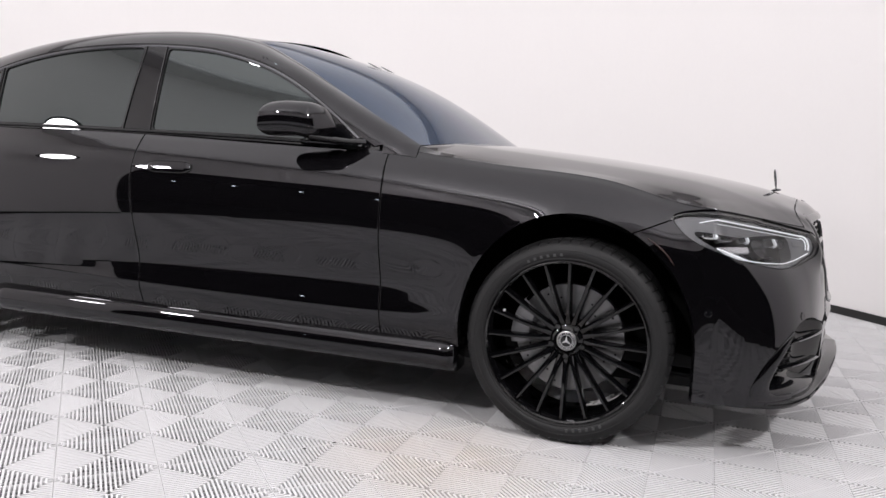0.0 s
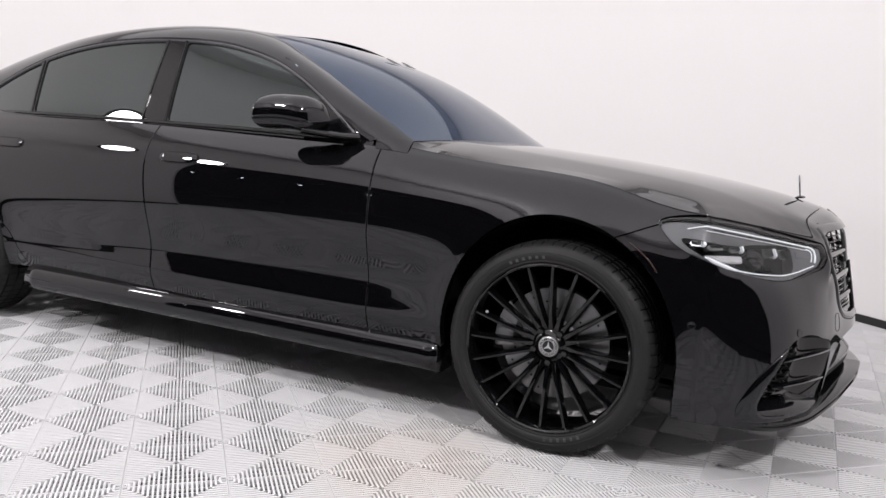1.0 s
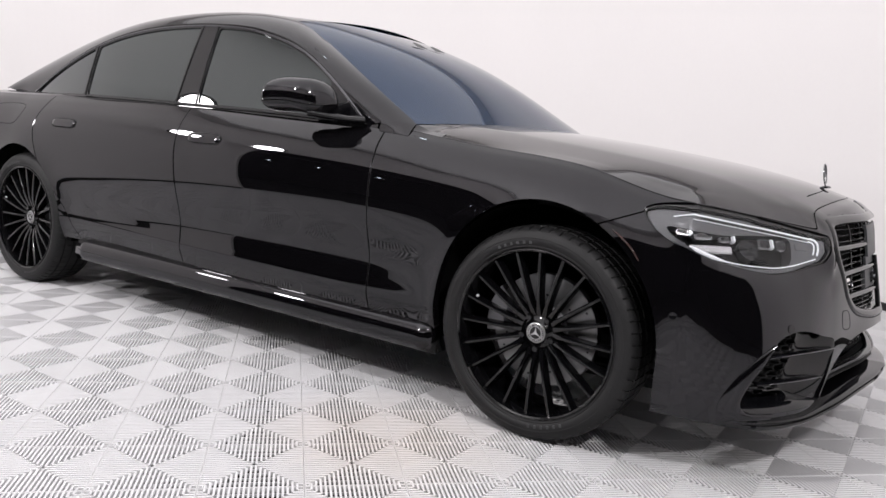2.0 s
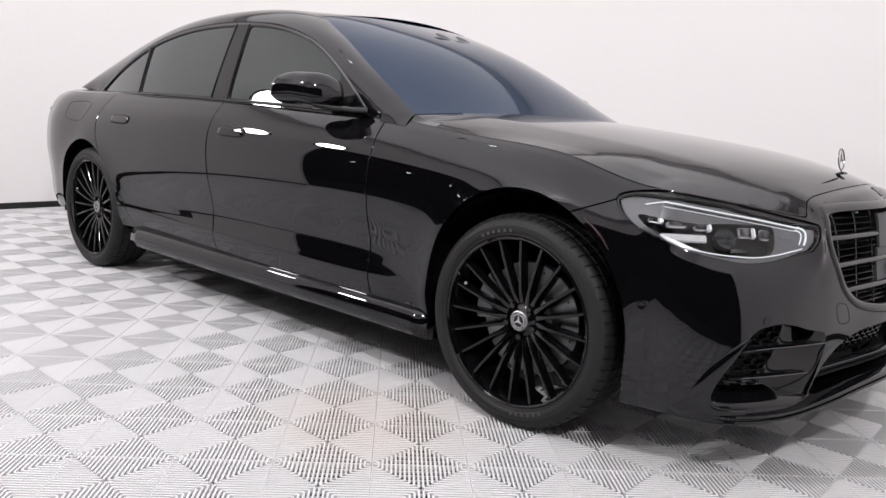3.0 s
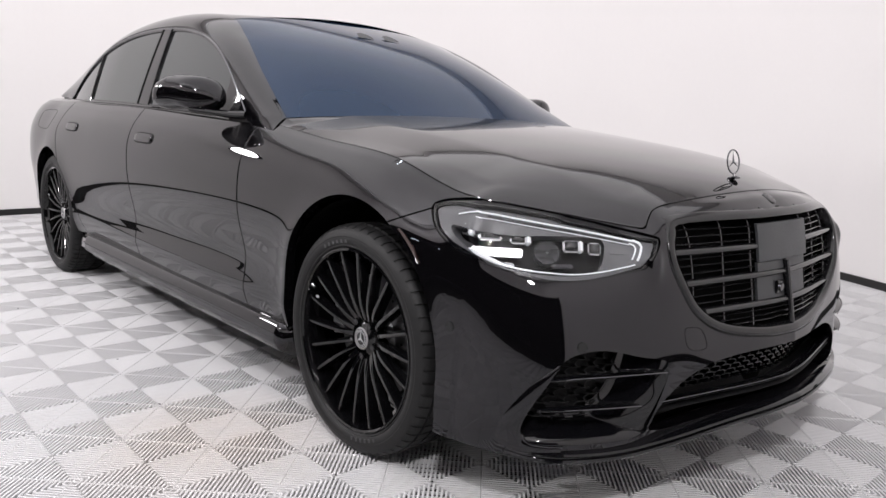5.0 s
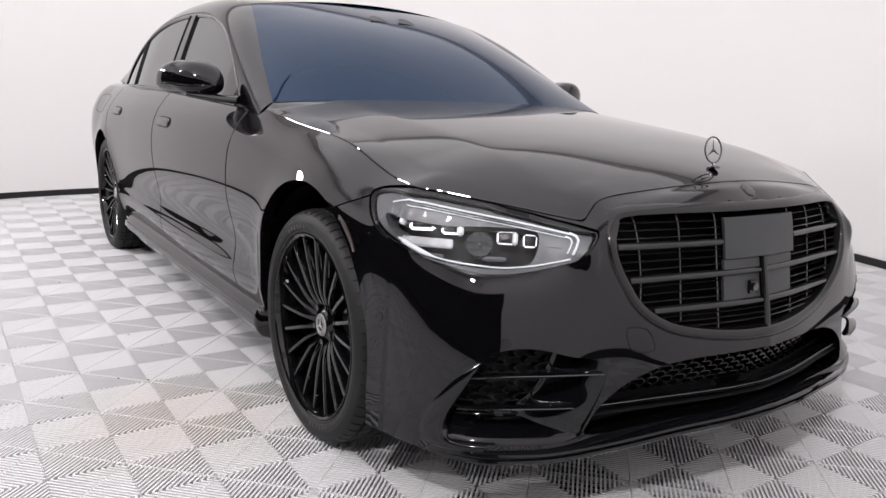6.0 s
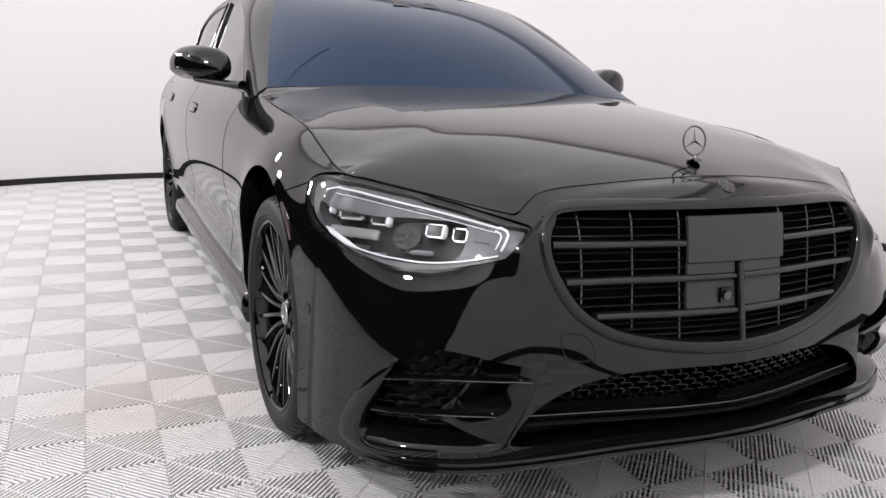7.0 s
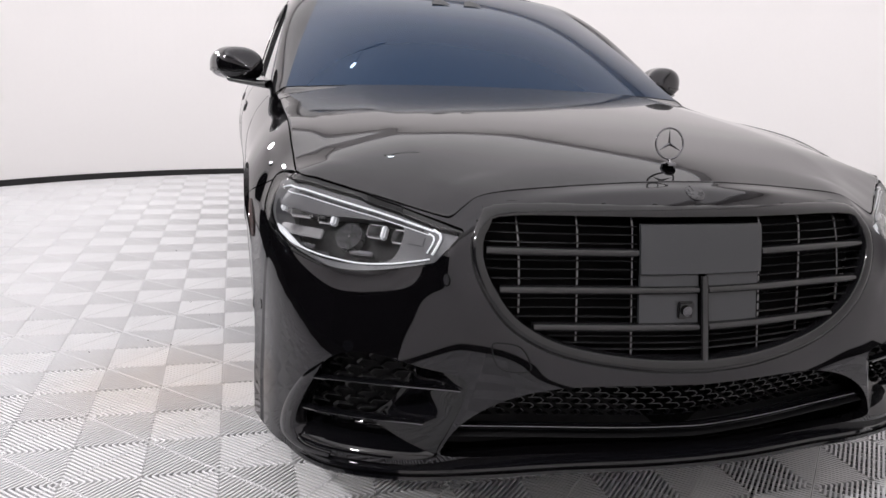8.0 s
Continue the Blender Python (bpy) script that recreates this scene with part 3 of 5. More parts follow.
def hood(x, y):
    """The sheet, eased onto the height of the shut line near its edge."""
    d2 = (EDGE[:, 0] - x) ** 2 + (EDGE[:, 1] - y) ** 2
    w = np.exp(-d2 / 0.0009) + np.exp(-d2 / 0.01) * 1e-3 + 1e-12
    miss = float((w * MISS).sum() / w.sum())
    return Vector((x, y, sheet(x, y) + miss * math.exp(-float(d2.min()) ** 0.5 / 0.10)))


patch("hood", hood, span(-0.71, 0.82, 150), span(0.0, 0.90, 90), PAINT, car, (lambda x, y, p: in_hood(x, y),), 0, 0.014)

# greenhouse
glass_top = spline([(-3.45, 1.055), (-3.1, 1.225), (-2.75, 1.352), (-2.45, 1.415), (-2.03, 1.443), (-1.87, 1.440), (-1.53, 1.405), (-1.26, 1.325), (-0.98, 1.165), (-0.82, 1.045)])
belt = spline([(-3.6, 1.055), (-2.7, 1.063), (-1.9, 1.052), (-1.3, 1.04), (-0.8, 1.022)])


def half_width(x, z):
    h = z - 1.05
    return 0.872 - 0.30 * h - 0.16 * h * h - (0.10 * (-2.4 - x) ** 2 if x < -2.4 else 0.0) - (0.05 * (x + 1.2) ** 2 if x > -1.2 else 0.0)


def cabin(x, z):
    return Vector((x, half_width(x, z), z))


def window(x0, x1, lean0, lean1):
    """The clip of one side window between two leaning edges."""
    return (lambda x, z, p: glass_top(x) - 0.022 - z, lambda x, z, p: z - belt(x) - 0.012,
            lambda x, z, p: x - x0 - lean0 * (z - 1.05), lambda x, z, p: x1 + lean1 * (z - 1.05) - x)


def greenhouse(s):
    zs = span(1.0, 1.46, 36)
    patch("front_window", cabin, span(-1.95, -0.8, 60), zs, TINT, car, window(-1.818, -1.035, -0.04, 0.0), s, 0.004, "dark tinted door glass", 0.006)
    patch("rear_window", cabin, span(-2.85, -1.95, 50), zs, TINT, car, window(-2.73, -1.982, -0.10, 0.05), s, 0.004, "dark tinted door glass", 0.006)
    patch("quarter_window", cabin, span(-3.5, -2.7, 40), zs, TINT, car, window(-3.36, -2.76, 0.3, -0.10), s, 0.004, "dark tinted quarter glass", 0.006)
    hole = lambda x0, x1, l0, l1: (lambda x, z, p: -min(c(x, z, p) for c in window(x0, x1, l0, l1)))
    patch("window_frame", cabin, span(-3.55, -0.75, 150), zs, GLOSS, car,
          (lambda x, z, p: glass_top(x) - z, lambda x, z, p: z - belt(x) + 0.012,
           hole(-1.818, -1.035, -0.04, 0.0), hole(-2.73, -1.982, -0.10, 0.05), hole(-3.36, -2.76, 0.3, -0.10)), s, 0.008)
    patch("pillar_and_rail", rail, span(0, 1, 110), span(0, 1, 14), PAINT, car, (), s, 0.0)


# inner edge of the pillar and rail: windscreen edge, roof edge, rear screen edge
inner_edge = spline([(0.0, (-0.60, 0.825, 1.035)), (0.14, (-0.93, 0.745, 1.210)), (0.28, (-1.25, 0.655, 1.375)), (0.38, (-1.47, 0.600, 1.466)), (0.52, (-1.85, 0.585, 1.516)),
                     (0.66, (-2.35, 0.585, 1.506)), (0.78, (-2.78, 0.595, 1.450)), (0.9, (-3.25, 0.655, 1.308)), (1.0, (-3.80, 0.73, 1.088))])
outer_x = spline([(0.0, -0.775), (0.14, -0.97), (0.28, -1.26), (0.38, -1.50), (0.52, -1.87), (0.66, -2.36), (0.78, -2.80), (0.9, -3.20), (1.0, -3.60)])


def rail(a, b):
    p = Vector(inner_edge(a))
    x = outer_x(a)
    z = max(glass_top(x) if x < -0.82 else 1.045 - (x + 0.82) * 0.5, 1.02)
    q = Vector((x, half_width(x, z) + 0.002, z))
    c = (p + q) / 2
    out = Vector((0, c.y, 0.55 * c.z)).normalized()
    c = c + out * 0.035
    return q * (1 - b) ** 2 + c * 2 * b * (1 - b) + p * b * b


def screen(a, b):
    """b from the side (0) to the middle (1), a from base to header."""
    e = Vector(inner_edge(0.38 * a))
    base = Vector((-0.50, 0, 1.062))
    top = Vector((-1.43, 0, 1.503))
    m = base.lerp(top, a) + Vector((0.030, 0, 0.050)) * math.sin(math.pi * a)
    w = 1 - abs(1 - b) ** 2.5
    return Vector((e.x + (m.x - e.x) * w, e.y * (1 - b), e.z + (m.z - e.z) * w))


def roof(a, b):
    e = Vector(inner_edge(0.38 + 0.40 * a))
    xm = -1.43 + (-2.72 + 1.43) * a
    zm = 1.498 + 0.05 * math.sin(math.pi * (0.1 + 0.9 * a)) - 0.042 * a
    w = 1 - (1 - b) ** 2
    return Vector((e.x + (xm - e.x) * w, e.y * (1 - b), e.z + (zm - e.z) * w))


def backlight(a, b):
    e = Vector(inner_edge(0.78 + 0.22 * a))
    xm = -2.72 + (-3.80 + 2.72) * a
    zm = 1.456 + (1.105 - 1.456) * a + 0.03 * math.sin(math.pi * a)
    w = 1 - (1 - b) ** 2
    return Vector((e.x + (xm - e.x) * w, e.y * (1 - b), e.z + (zm - e.z) * w))


def deck(a, b):
    u = -3.78 + (UTAIL + 3.78) * a
    e = skin(u, 8)
    xm = -3.78 + (-4.15 + 3.78) * a
    zm = 1.105 - 0.030 * a
    w = 1 - (1 - b) ** 2
    return Vector((e.x + (xm - e.x) * w, e.y * (1 - b), e.z + (zm - e.z) * w))


def shoulder(a, b):
    """The narrow shelf from the shoulder of the flank in to the foot of the rear pillar."""
    p = skin(-2.55 - 1.30 * a, 8)
    q = Vector((p.x, max(0.70, half_width(p.x, 1.066) - 0.008), 1.066 + 0.012 * a))
    r = p.lerp(q, b)
    return Vector((r.x, r.y, r.z + 0.006 * math.sin(math.pi * b)))


both(greenhouse)
for s in (-1, 1):
    patch("rear_shoulder", shoulder, span(0, 1, 40), span(0, 1, 8), PAINT, car, (), s, 0.0)
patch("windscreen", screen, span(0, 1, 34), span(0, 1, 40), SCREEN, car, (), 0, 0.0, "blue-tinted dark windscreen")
patch("roof", roof, span(0, 1, 50), span(0, 1, 20), PAINT, car, (), 0, 0.0)
patch("rear_screen", backlight, span(0, 1, 20), span(0, 1, 24), TINT, car, (), 0, 0.0)
patch("trunk_lid", deck, span(0, 1, 24), span(0, 1, 20), PAINT, car, (), 0, 0.0)


# side sills
def sill(s):
    prof = [(0.925, 0.318), (0.948, 0.300), (0.957, 0.275), (0.960, 0.245), (0.948, 0.215), (0.90, 0.195), (0.80, 0.20), (0.80, 0.32)]
    xs = span(-2.66, -0.395, 40)
    verts, faces = [], []
    for x in xs:
        for y, z in prof:
            verts.append((x, s * y, z))
    k = len(prof)
    for i in range(len(xs) - 1):
        for j in range(k):
            faces.append((i * k + j, i * k + (j + 1) % k, (i + 1) * k + (j + 1) % k, (i + 1) * k + j))
    faces += [tuple(range(k))[::-1], tuple((len(xs) - 1) * k + j for j in range(k))]
    if s > 0:
        faces = [f[::-1] for f in faces]
    mesh_object("side_sill", verts, faces, PAINT, car)


both(sill)


# ---------------------------------------------------------------- places on the skin
def at_uz(u, z):
    """The v at which the section reaches the height z."""
    lo, hi = 0.0, 8.0
    for _ in range(24):
        m = (lo + hi) / 2
        if skin(u, m).z < z:
            lo = m
        else:
            hi = m
    return (lo + hi) / 2


def on_skin(u, z, inset=0.0):
    v = at_uz(u, z)
    p, e = skin(u, v), 2e-3
    n = (skin(u + e, v) - skin(u - e, v)).cross(skin(u, v + e) - skin(u, v - e)).normalized()
    if OUT(p, n) < 0:
        n = -n
    return p - n * inset, n


def flip(p, s):
    return Vector((p[0], p[1] * s, p[2]))


def seat(u, z, s, inset=0.0):
    """A pose on the skin: local z outwards, local y up."""
    p, n = on_skin(u, z, inset)
    p, n = flip(p, s), flip(n, s)
    x = Vector((0, 0, 1)).cross(n).normalized()
    y = n.cross(x)
    return Matrix(((x.x, y.x, n.x, p.x), (x.y, y.y, n.y, p.y), (x.z, y.z, n.z, p.z), (0, 0, 0, 1)))


NOSE_Z = span(0.24, 0.86, 32)
NOSE = []
for z in NOSE_Z:
    pts = sorted(((q.y, q.x) for q in (skin(u, at_uz(u, z)) for u in span(0.35, UEND, 60))))
    NOSE.append(([p[0] for p in pts], [p[1] for p in pts]))


def nose_x(y, z):
    """How far ahead the nose lies at (y, z)."""
    k = min(len(NOSE_Z) - 2, max(0, int((z - NOSE_Z[0]) / (NOSE_Z[1] - NOSE_Z[0]))))
    t = min(1.0, max(0.0, (z - NOSE_Z[k]) / (NOSE_Z[1] - NOSE_Z[0])))
    a, b = (float(np.interp(abs(y), *NOSE[j])) for j in (k, k + 1))
    return a + (b - a) * t


# ---------------------------------------------------------------- inside and under the skin
for s in (-1, 1):
    patch("inner_shell", skin, span(UTAIL, 0.25, 120), span(0, 8, 20), DARK, car,
          (lambda u, v, p: ARCH_F(u, v, p) - 0.01, lambda u, v, p: ARCH_R(u, v, p) - 0.01), s, 0.0, "", 0.022)
patch("nose_liner", skin, span(0.44, UEND, 70), span(0, 4.6, 16), LINER, car, (lambda u, v, p: ARCH_F(u, v, p) - 0.02,), 0, 0.0, "", 0.115)
bm = bmesh.new()
box(bm, -4.15, 0.78, -0.60, 0.60, 0.17, 0.22, 0.01)
box(bm, -2.7, -0.5, -0.86, 0.86, 0.20, 0.25, 0.01)
part("underbody", bm, DARK, car)
bm = bmesh.new()
box(bm, -3.6, -0.42, -0.80, 0.80, 0.60, 1.00)
box(bm, -0.40, 0.55, -0.58, 0.58, 0.24, 0.80)
part("cabin_core", bm, DARK, car)
for x in (0.0, -3.216):
    for s in (-1, 1):
        bm = turned([(0.0, 0.60 * s), (0.445, 0.60 * s), (0.445, 0.915 * s)], 40, radians(-9), radians(189))
        bmesh.ops.translate(bm, verts=bm.verts, vec=(x, 0, 0.357))
        part("arch_liner", bm, LINER, car)
# cowl: a painted ledge from the windscreen's foot to under the hood
def tray(b, c):
    p = screen(0.0, b) + Vector((-0.003, 0, -0.001))
    x = p.x + 0.17 * c
    return Vector((x, p.y * (1 - 0.01 * c), p.z + (sheet(x, p.y) - 0.004 - p.z) * min(1.0, c * 3.0)))


patch("cowl", tray, span(0, 1, 30), span(0, 1, 10), PAINT, car, (), 0, 0.0)


def corner(a, b):
    p = skin(-0.83 + 0.236 * a, 8)
    q = rail(0.0, a) - Vector((0, 0, 0.001))
    r = p.lerp(q, b)
    return Vector((r.x, r.y, r.z + 0.003 * math.sin(math.pi * b)))


def fillet(a, b):
    """The fender's shoulder, running up into the foot of the pillar."""
    p = skin(-0.733 + 0.139 * a, 7.3) + Vector((0, 0.001, 0.0005))
    q = rail(0.0, 0.24 + 0.76 * a) + Vector((0, 0.001, 0.001))
    c = Vector(((p.x + q.x) / 2, p.y * 0.55 + q.y * 0.45, q.z * 0.55 + p.z * 0.45 + 0.006))
    return p * (1 - b) ** 2 + c * 2 * b * (1 - b) + q * b * b


def ledge_end(c, b):
    q = tray(0.0, c)
    p = skin(q.x + 0.006, 8)
    return q.lerp(p, b) + Vector((0, 0, 0.001))


for s in (-1, 1):
    patch("cowl_corner", corner, span(0, 1, 14), span(0, 1, 8), PAINT, car, (), s, 0.0)
    patch("cowl_fillet", fillet, span(0, 1, 20), span(0, 1, 12), PAINT, car, (), s, 0.0)
    patch("cowl_end", ledge_end, span(0, 0.8, 10), span(0, 1, 6), PAINT, car, (), s, 0.0)


# ---------------------------------------------------------------- wheels
def tyre_mesh(s):
    """A low tyre with five tread ribs and a cut shoulder."""
    R = 0.357
    prof = [(0.280, 0.104), (0.285, 0.112), (0.290, 0.1165), (0.2935, 0.1155), (0.296, 0.1185), (0.305, 0.1215), (0.314, 0.1225), (0.3165, 0.1215), (0.319, 0.1225), (0.330, 0.1195),
            (0.341, 0.113), (0.3495, 0.103), (0.3535, 0.093), (R - 0.001, 0.078), (R - 0.008, 0.0765), (R - 0.008, 0.0695), (R, 0.068), (R, 0.030), (R - 0.008, 0.029), (R - 0.008, 0.021),
            (R, 0.020), (R, -0.020), (R - 0.008, -0.021), (R - 0.008, -0.029), (R, -0.030), (R, -0.068), (R - 0.008, -0.0695), (R - 0.008, -0.0765), (R - 0.001, -0.078), (0.3535, -0.093),
            (0.341, -0.113), (0.318, -0.1225), (0.296, -0.1185), (0.280, -0.104)]
    bm, rings = bmesh.new(), []
    for k in range(60):
        for f, cut in ((0.0, 0), (0.42, 0), (0.80, 0), (0.82, 1), (0.97, 1), (0.985, 0)):
            a = 2 * math.pi * (k + f) / 60
            row = []
            for r, y in prof:
                rr = r - 0.004 * cut if r > 0.345 and abs(y) > 0.06 and r > R - 0.009 else r - 0.003 * cut if 0.344 < r else r
                # the cuts lean with the shoulder
                aa = a + (0.018 if y > 0 else -0.018) * (abs(y) - 0.07) / 0.04 * (1 if abs(y) > 0.07 else 0)
                row.append(bm.verts.new((rr * math.cos(aa), y * s, rr * math.sin(aa))))
            rings.append(row)
    n = len(rings)
    for i in range(n):
        a, b = rings[i], rings[(i + 1) % n]
        for j in range(len(prof) - 1):
            bm.faces.new((a[j], a[j + 1], b[j + 1], b[j]))
    return bm


def spoke_mesh(s):
    bm = bmesh.new()
    c = spline([(0.0, (0.058, 0.064)), (1.0, (0.115, 0.083)), (2.0, (0.20, 0.093)), (3.0, (0.277, 0.099))])
    prev = None
    for i in range(11):
        r, y = c(i * 0.3)
        w = 0.0078 - 0.0016 * i / 10 + (0.004 * max(0, 1 - i / 2.5))
        t = w / r
        row = [bm.verts.new((r * math.cos(d), yy * s, r * math.sin(d))) for d, yy in
               ((-t * 1.35, y - 0.034), (-t * 1.05, y - 0.006), (-t * 0.7, y - 0.0005), (0, y + 0.0006), (t * 0.7, y - 0.0005), (t * 1.05, y - 0.006), (t * 1.35, y - 0.034))]
        if prev:
            for j in range(6):
                bm.faces.new((prev[j], prev[j + 1], row[j + 1], row[j]))
        prev = row
    return bm


def star_points(r, w):
    """Outline of a slim three-pointed star of radius r, in (across, up)."""
    out = []
    for k in range(3):
        a = radians(90 + 120 * k)
        out.append((r * math.cos(a), r * math.sin(a)))
        b = a + radians(60)
        out.append((w * math.cos(b), w * math.sin(b)))
    return out


def wheel(x, s):
    w = new("wheel")
    w.parent = car
    w.matrix_local = pose(x + 0.012, s * 0.83, 0.3655) @ Matrix.Scale(1.024, 4)
    tagged(w, "gloss black twenty-spoke alloy wheel with low tyre")
    part("tyre", tyre_mesh(s), RUBBER, w, "black low-profile tyre with raised lettering")
    part("rim", turned([(0.281, 0.100 * s), (0.2845, 0.108 * s), (0.283, 0.1145 * s), (0.279, 0.116 * s), (0.274, 0.112 * s), (0.271, 0.100 * s), (0.268, 0.085 * s), (0.262, 0.03 * s), (0.257, -0.06 * s), (0.28, -0.10 * s)], 120), RIM, w)
    first = None
    for k in range(20):
        # four spokes to a bolt, drawn a little together at the hub
        a = 2 * math.pi * k / 20
        if first is None:
            first = part("spoke", spoke_mesh(s), RIM, w)
            ob = first
        else:
            ob = new("spoke", first.data)
            ob.parent = w
        ob.matrix_local = pose(0, 0, 0, 0, math.degrees(a), 0)
    part("hub", turned([(0.030, 0.062 * s), (0.034, 0.070 * s), (0.036, 0.0745 * s), (0.040, 0.070 * s), (0.052, 0.060 * s), (0.070, 0.057 * s), (0.080, 0.046 * s), (0.083, 0.0)], 60), RIM, w)
    for k in range(5):
        a = radians(18 + 72 * k + 72 * 0.5)
        bm = tube([(0, 0.040 * s, 0), (0, 0.0600 * s, 0), (0, 0.0605 * s, 0), (0, 0.056 * s, 0)], [0.0115, 0.0105, 0.007, 0.0065], 6)
        bmesh.ops.translate(bm, verts=bm.verts, vec=(0.056 * math.cos(a), 0.013 * s, 0.056 * math.sin(a)))
        part("lug_bolt", bm, RIM, w)
    cap = part("hub_cap", turned([(0.0, 0.0765 * s), (0.026, 0.0765 * s), (0.031, 0.075 * s), (0.0335, 0.071 * s)], 48), GLOSS, w, "round black hub cap with silver ring")
    part("cap_ring", turned([(0.0205, 0.0771 * s), (0.0205, 0.0778 * s), (0.0225, 0.0778 * s), (0.0225, 0.0771 * s)], 48), SILVER, w)
    part("cap_rim", turned([(0.0305, 0.0755 * s), (0.031, 0.0775 * s), (0.033, 0.0765 * s), (0.0345, 0.0715 * s)], 48), SILVER, w)
    # plain bars stand for the small print round the cap
    bm = bmesh.new()
    for k in range(22):
        a = 2 * math.pi * k / 22
        m = pose(0, 0, 0, 0, math.degrees(a), 0) @ Matrix.Translation((0.0265, 0.0772 * s, 0))
        bmesh.ops.create_cube(bm, size=1.0, matrix=m @ Matrix.Diagonal((0.0038, 0.0008, 0.0045 if k % 3 else 0.002, 1)))
    part("cap_print", bm, SILVER, w)
    part("cap_star", plate([(p[0], 0.0770 * s, p[1]) for p in star_points(0.0195, 0.0042)], 0.0015, (0, s, 0)), SILVER, w)
    bm = turned([(0.085, 0.012 * s), (0.19, 0.012 * s), (0.192, 0.008 * s), (0.192, -0.018 * s), (0.085, -0.018 * s)], 72)
    part("brake_disc", bm, STEEL, w, "drilled grey steel brake disc")
    hole = None
    for k in range(24):
        a = 2 * math.pi * k / 24
        rr = 0.120 + 0.024 * (k % 3)
        if hole is None:
            bm = bmesh.new()
            bmesh.ops.create_cone(bm, cap_ends=True, segments=8, radius1=0.004, radius2=0.004, depth=0.002, matrix=pose(0, 0, 0, 90))
            ob = part("disc_hole", bm, DARK, w, "", False)
            hole = ob.data
        else:
            ob = new("disc_hole", hole)
            ob.parent = w
        ob.matrix_local = Matrix.Translation((rr * math.cos(a), 0.0128 * s, rr * math.sin(a)))
    part("disc_bell", turned([(0.0, 0.045 * s), (0.075, 0.045 * s), (0.083, 0.038 * s), (0.087, 0.012 * s)], 48), CALIPER, w)
    # caliper behind the hub
    ca = radians(165 if x == 0.0 else 15)
    prof = [(0.125, -0.03), (0.125, 0.030), (0.140, 0.046), (0.185, 0.048), (0.205, 0.040), (0.208, -0.03)]
    part("brake_caliper", turned([(r, y * s) for r, y in prof], 16, ca - 0.42, ca + 0.42), CALIPER, w, "grey brake caliper")
    # valve
    va = radians(158)
    bm = tube([(0.250 * math.cos(va), 0.080 * s, 0.250 * math.sin(va)), (0.238 * math.cos(va), 0.094 * s, 0.238 * math.sin(va))], 0.0055, 10)
    part("valve", bm, CHROME, w)
    # raised bars for the lettering on the sidewall
    bar_mesh = None
    for base in (95, 275):
        for k in range(6):
            m = pose(0, 0, 0, 0, -(base + 4.4 * k), 0) @ Matrix.Translation((0.3065, 0.1208 * s, 0))
            if bar_mesh is None:
                bm = box(bmesh.new(), -0.0075, 0.0075, -0.0012, 0.0012, -0.0045, 0.0045)
                ob = part("tyre_mark", bm, RUBBER_MARK, w, "", False)
                bar_mesh = ob.data
            else:
                ob = new("tyre_mark", bar_mesh)
                ob.parent = w
            ob.matrix_local = m
    return w


for x in (0.0, -3.216):
    for s in (-1, 1):
        wheel(x, s)


# ---------------------------------------------------------------- headlamps
def lamp_line(points, s, inset, r, sq=(1, 1), sides=8):
    return tube([flip(on_skin(u, z, inset)[0], s) for u, z in points], r, sides, False, sq)


def dense(points, n):
    k = len(points) - 1
    c = spline([(i, p) for i, p in enumerate(points)])
    return [tuple(c(k * i / (n - 1))) for i in range(n)]


WINDOW = rounded([(0.415, 0.790), (0.47, 0.789), (0.524, 0.782), (0.61, 0.776), (0.70, 0.778), (0.823, 0.779), (0.905, 0.781), (0.925, 0.774), (0.930, 0.758), (0.915, 0.722), (0.888, 0.698), (0.83, 0.690), (0.70, 0.692), (0.60, 0.702), (0.52, 0.722), (0.45, 0.757)], 3)
in_window = inside(WINDOW)


def slab_at(m, w, hh, d0, d1, bevel=0.003):
    bm = box(bmesh.new(), -w / 2, w / 2, -hh / 2, hh / 2, d0, d1, bevel)
    bm.transform(m)
    return bm


def top_band(u, z):
    """The black seal is broad along the upper edge."""
    return 0.006 * min(1.0, max(0.0, (u - 0.40) / 0.08)) * min(1.0, max(0.0, (1.06 - u) / 0.03)) * (1.0 if z > skin(u, 8).z - 0.05 else 0.0)


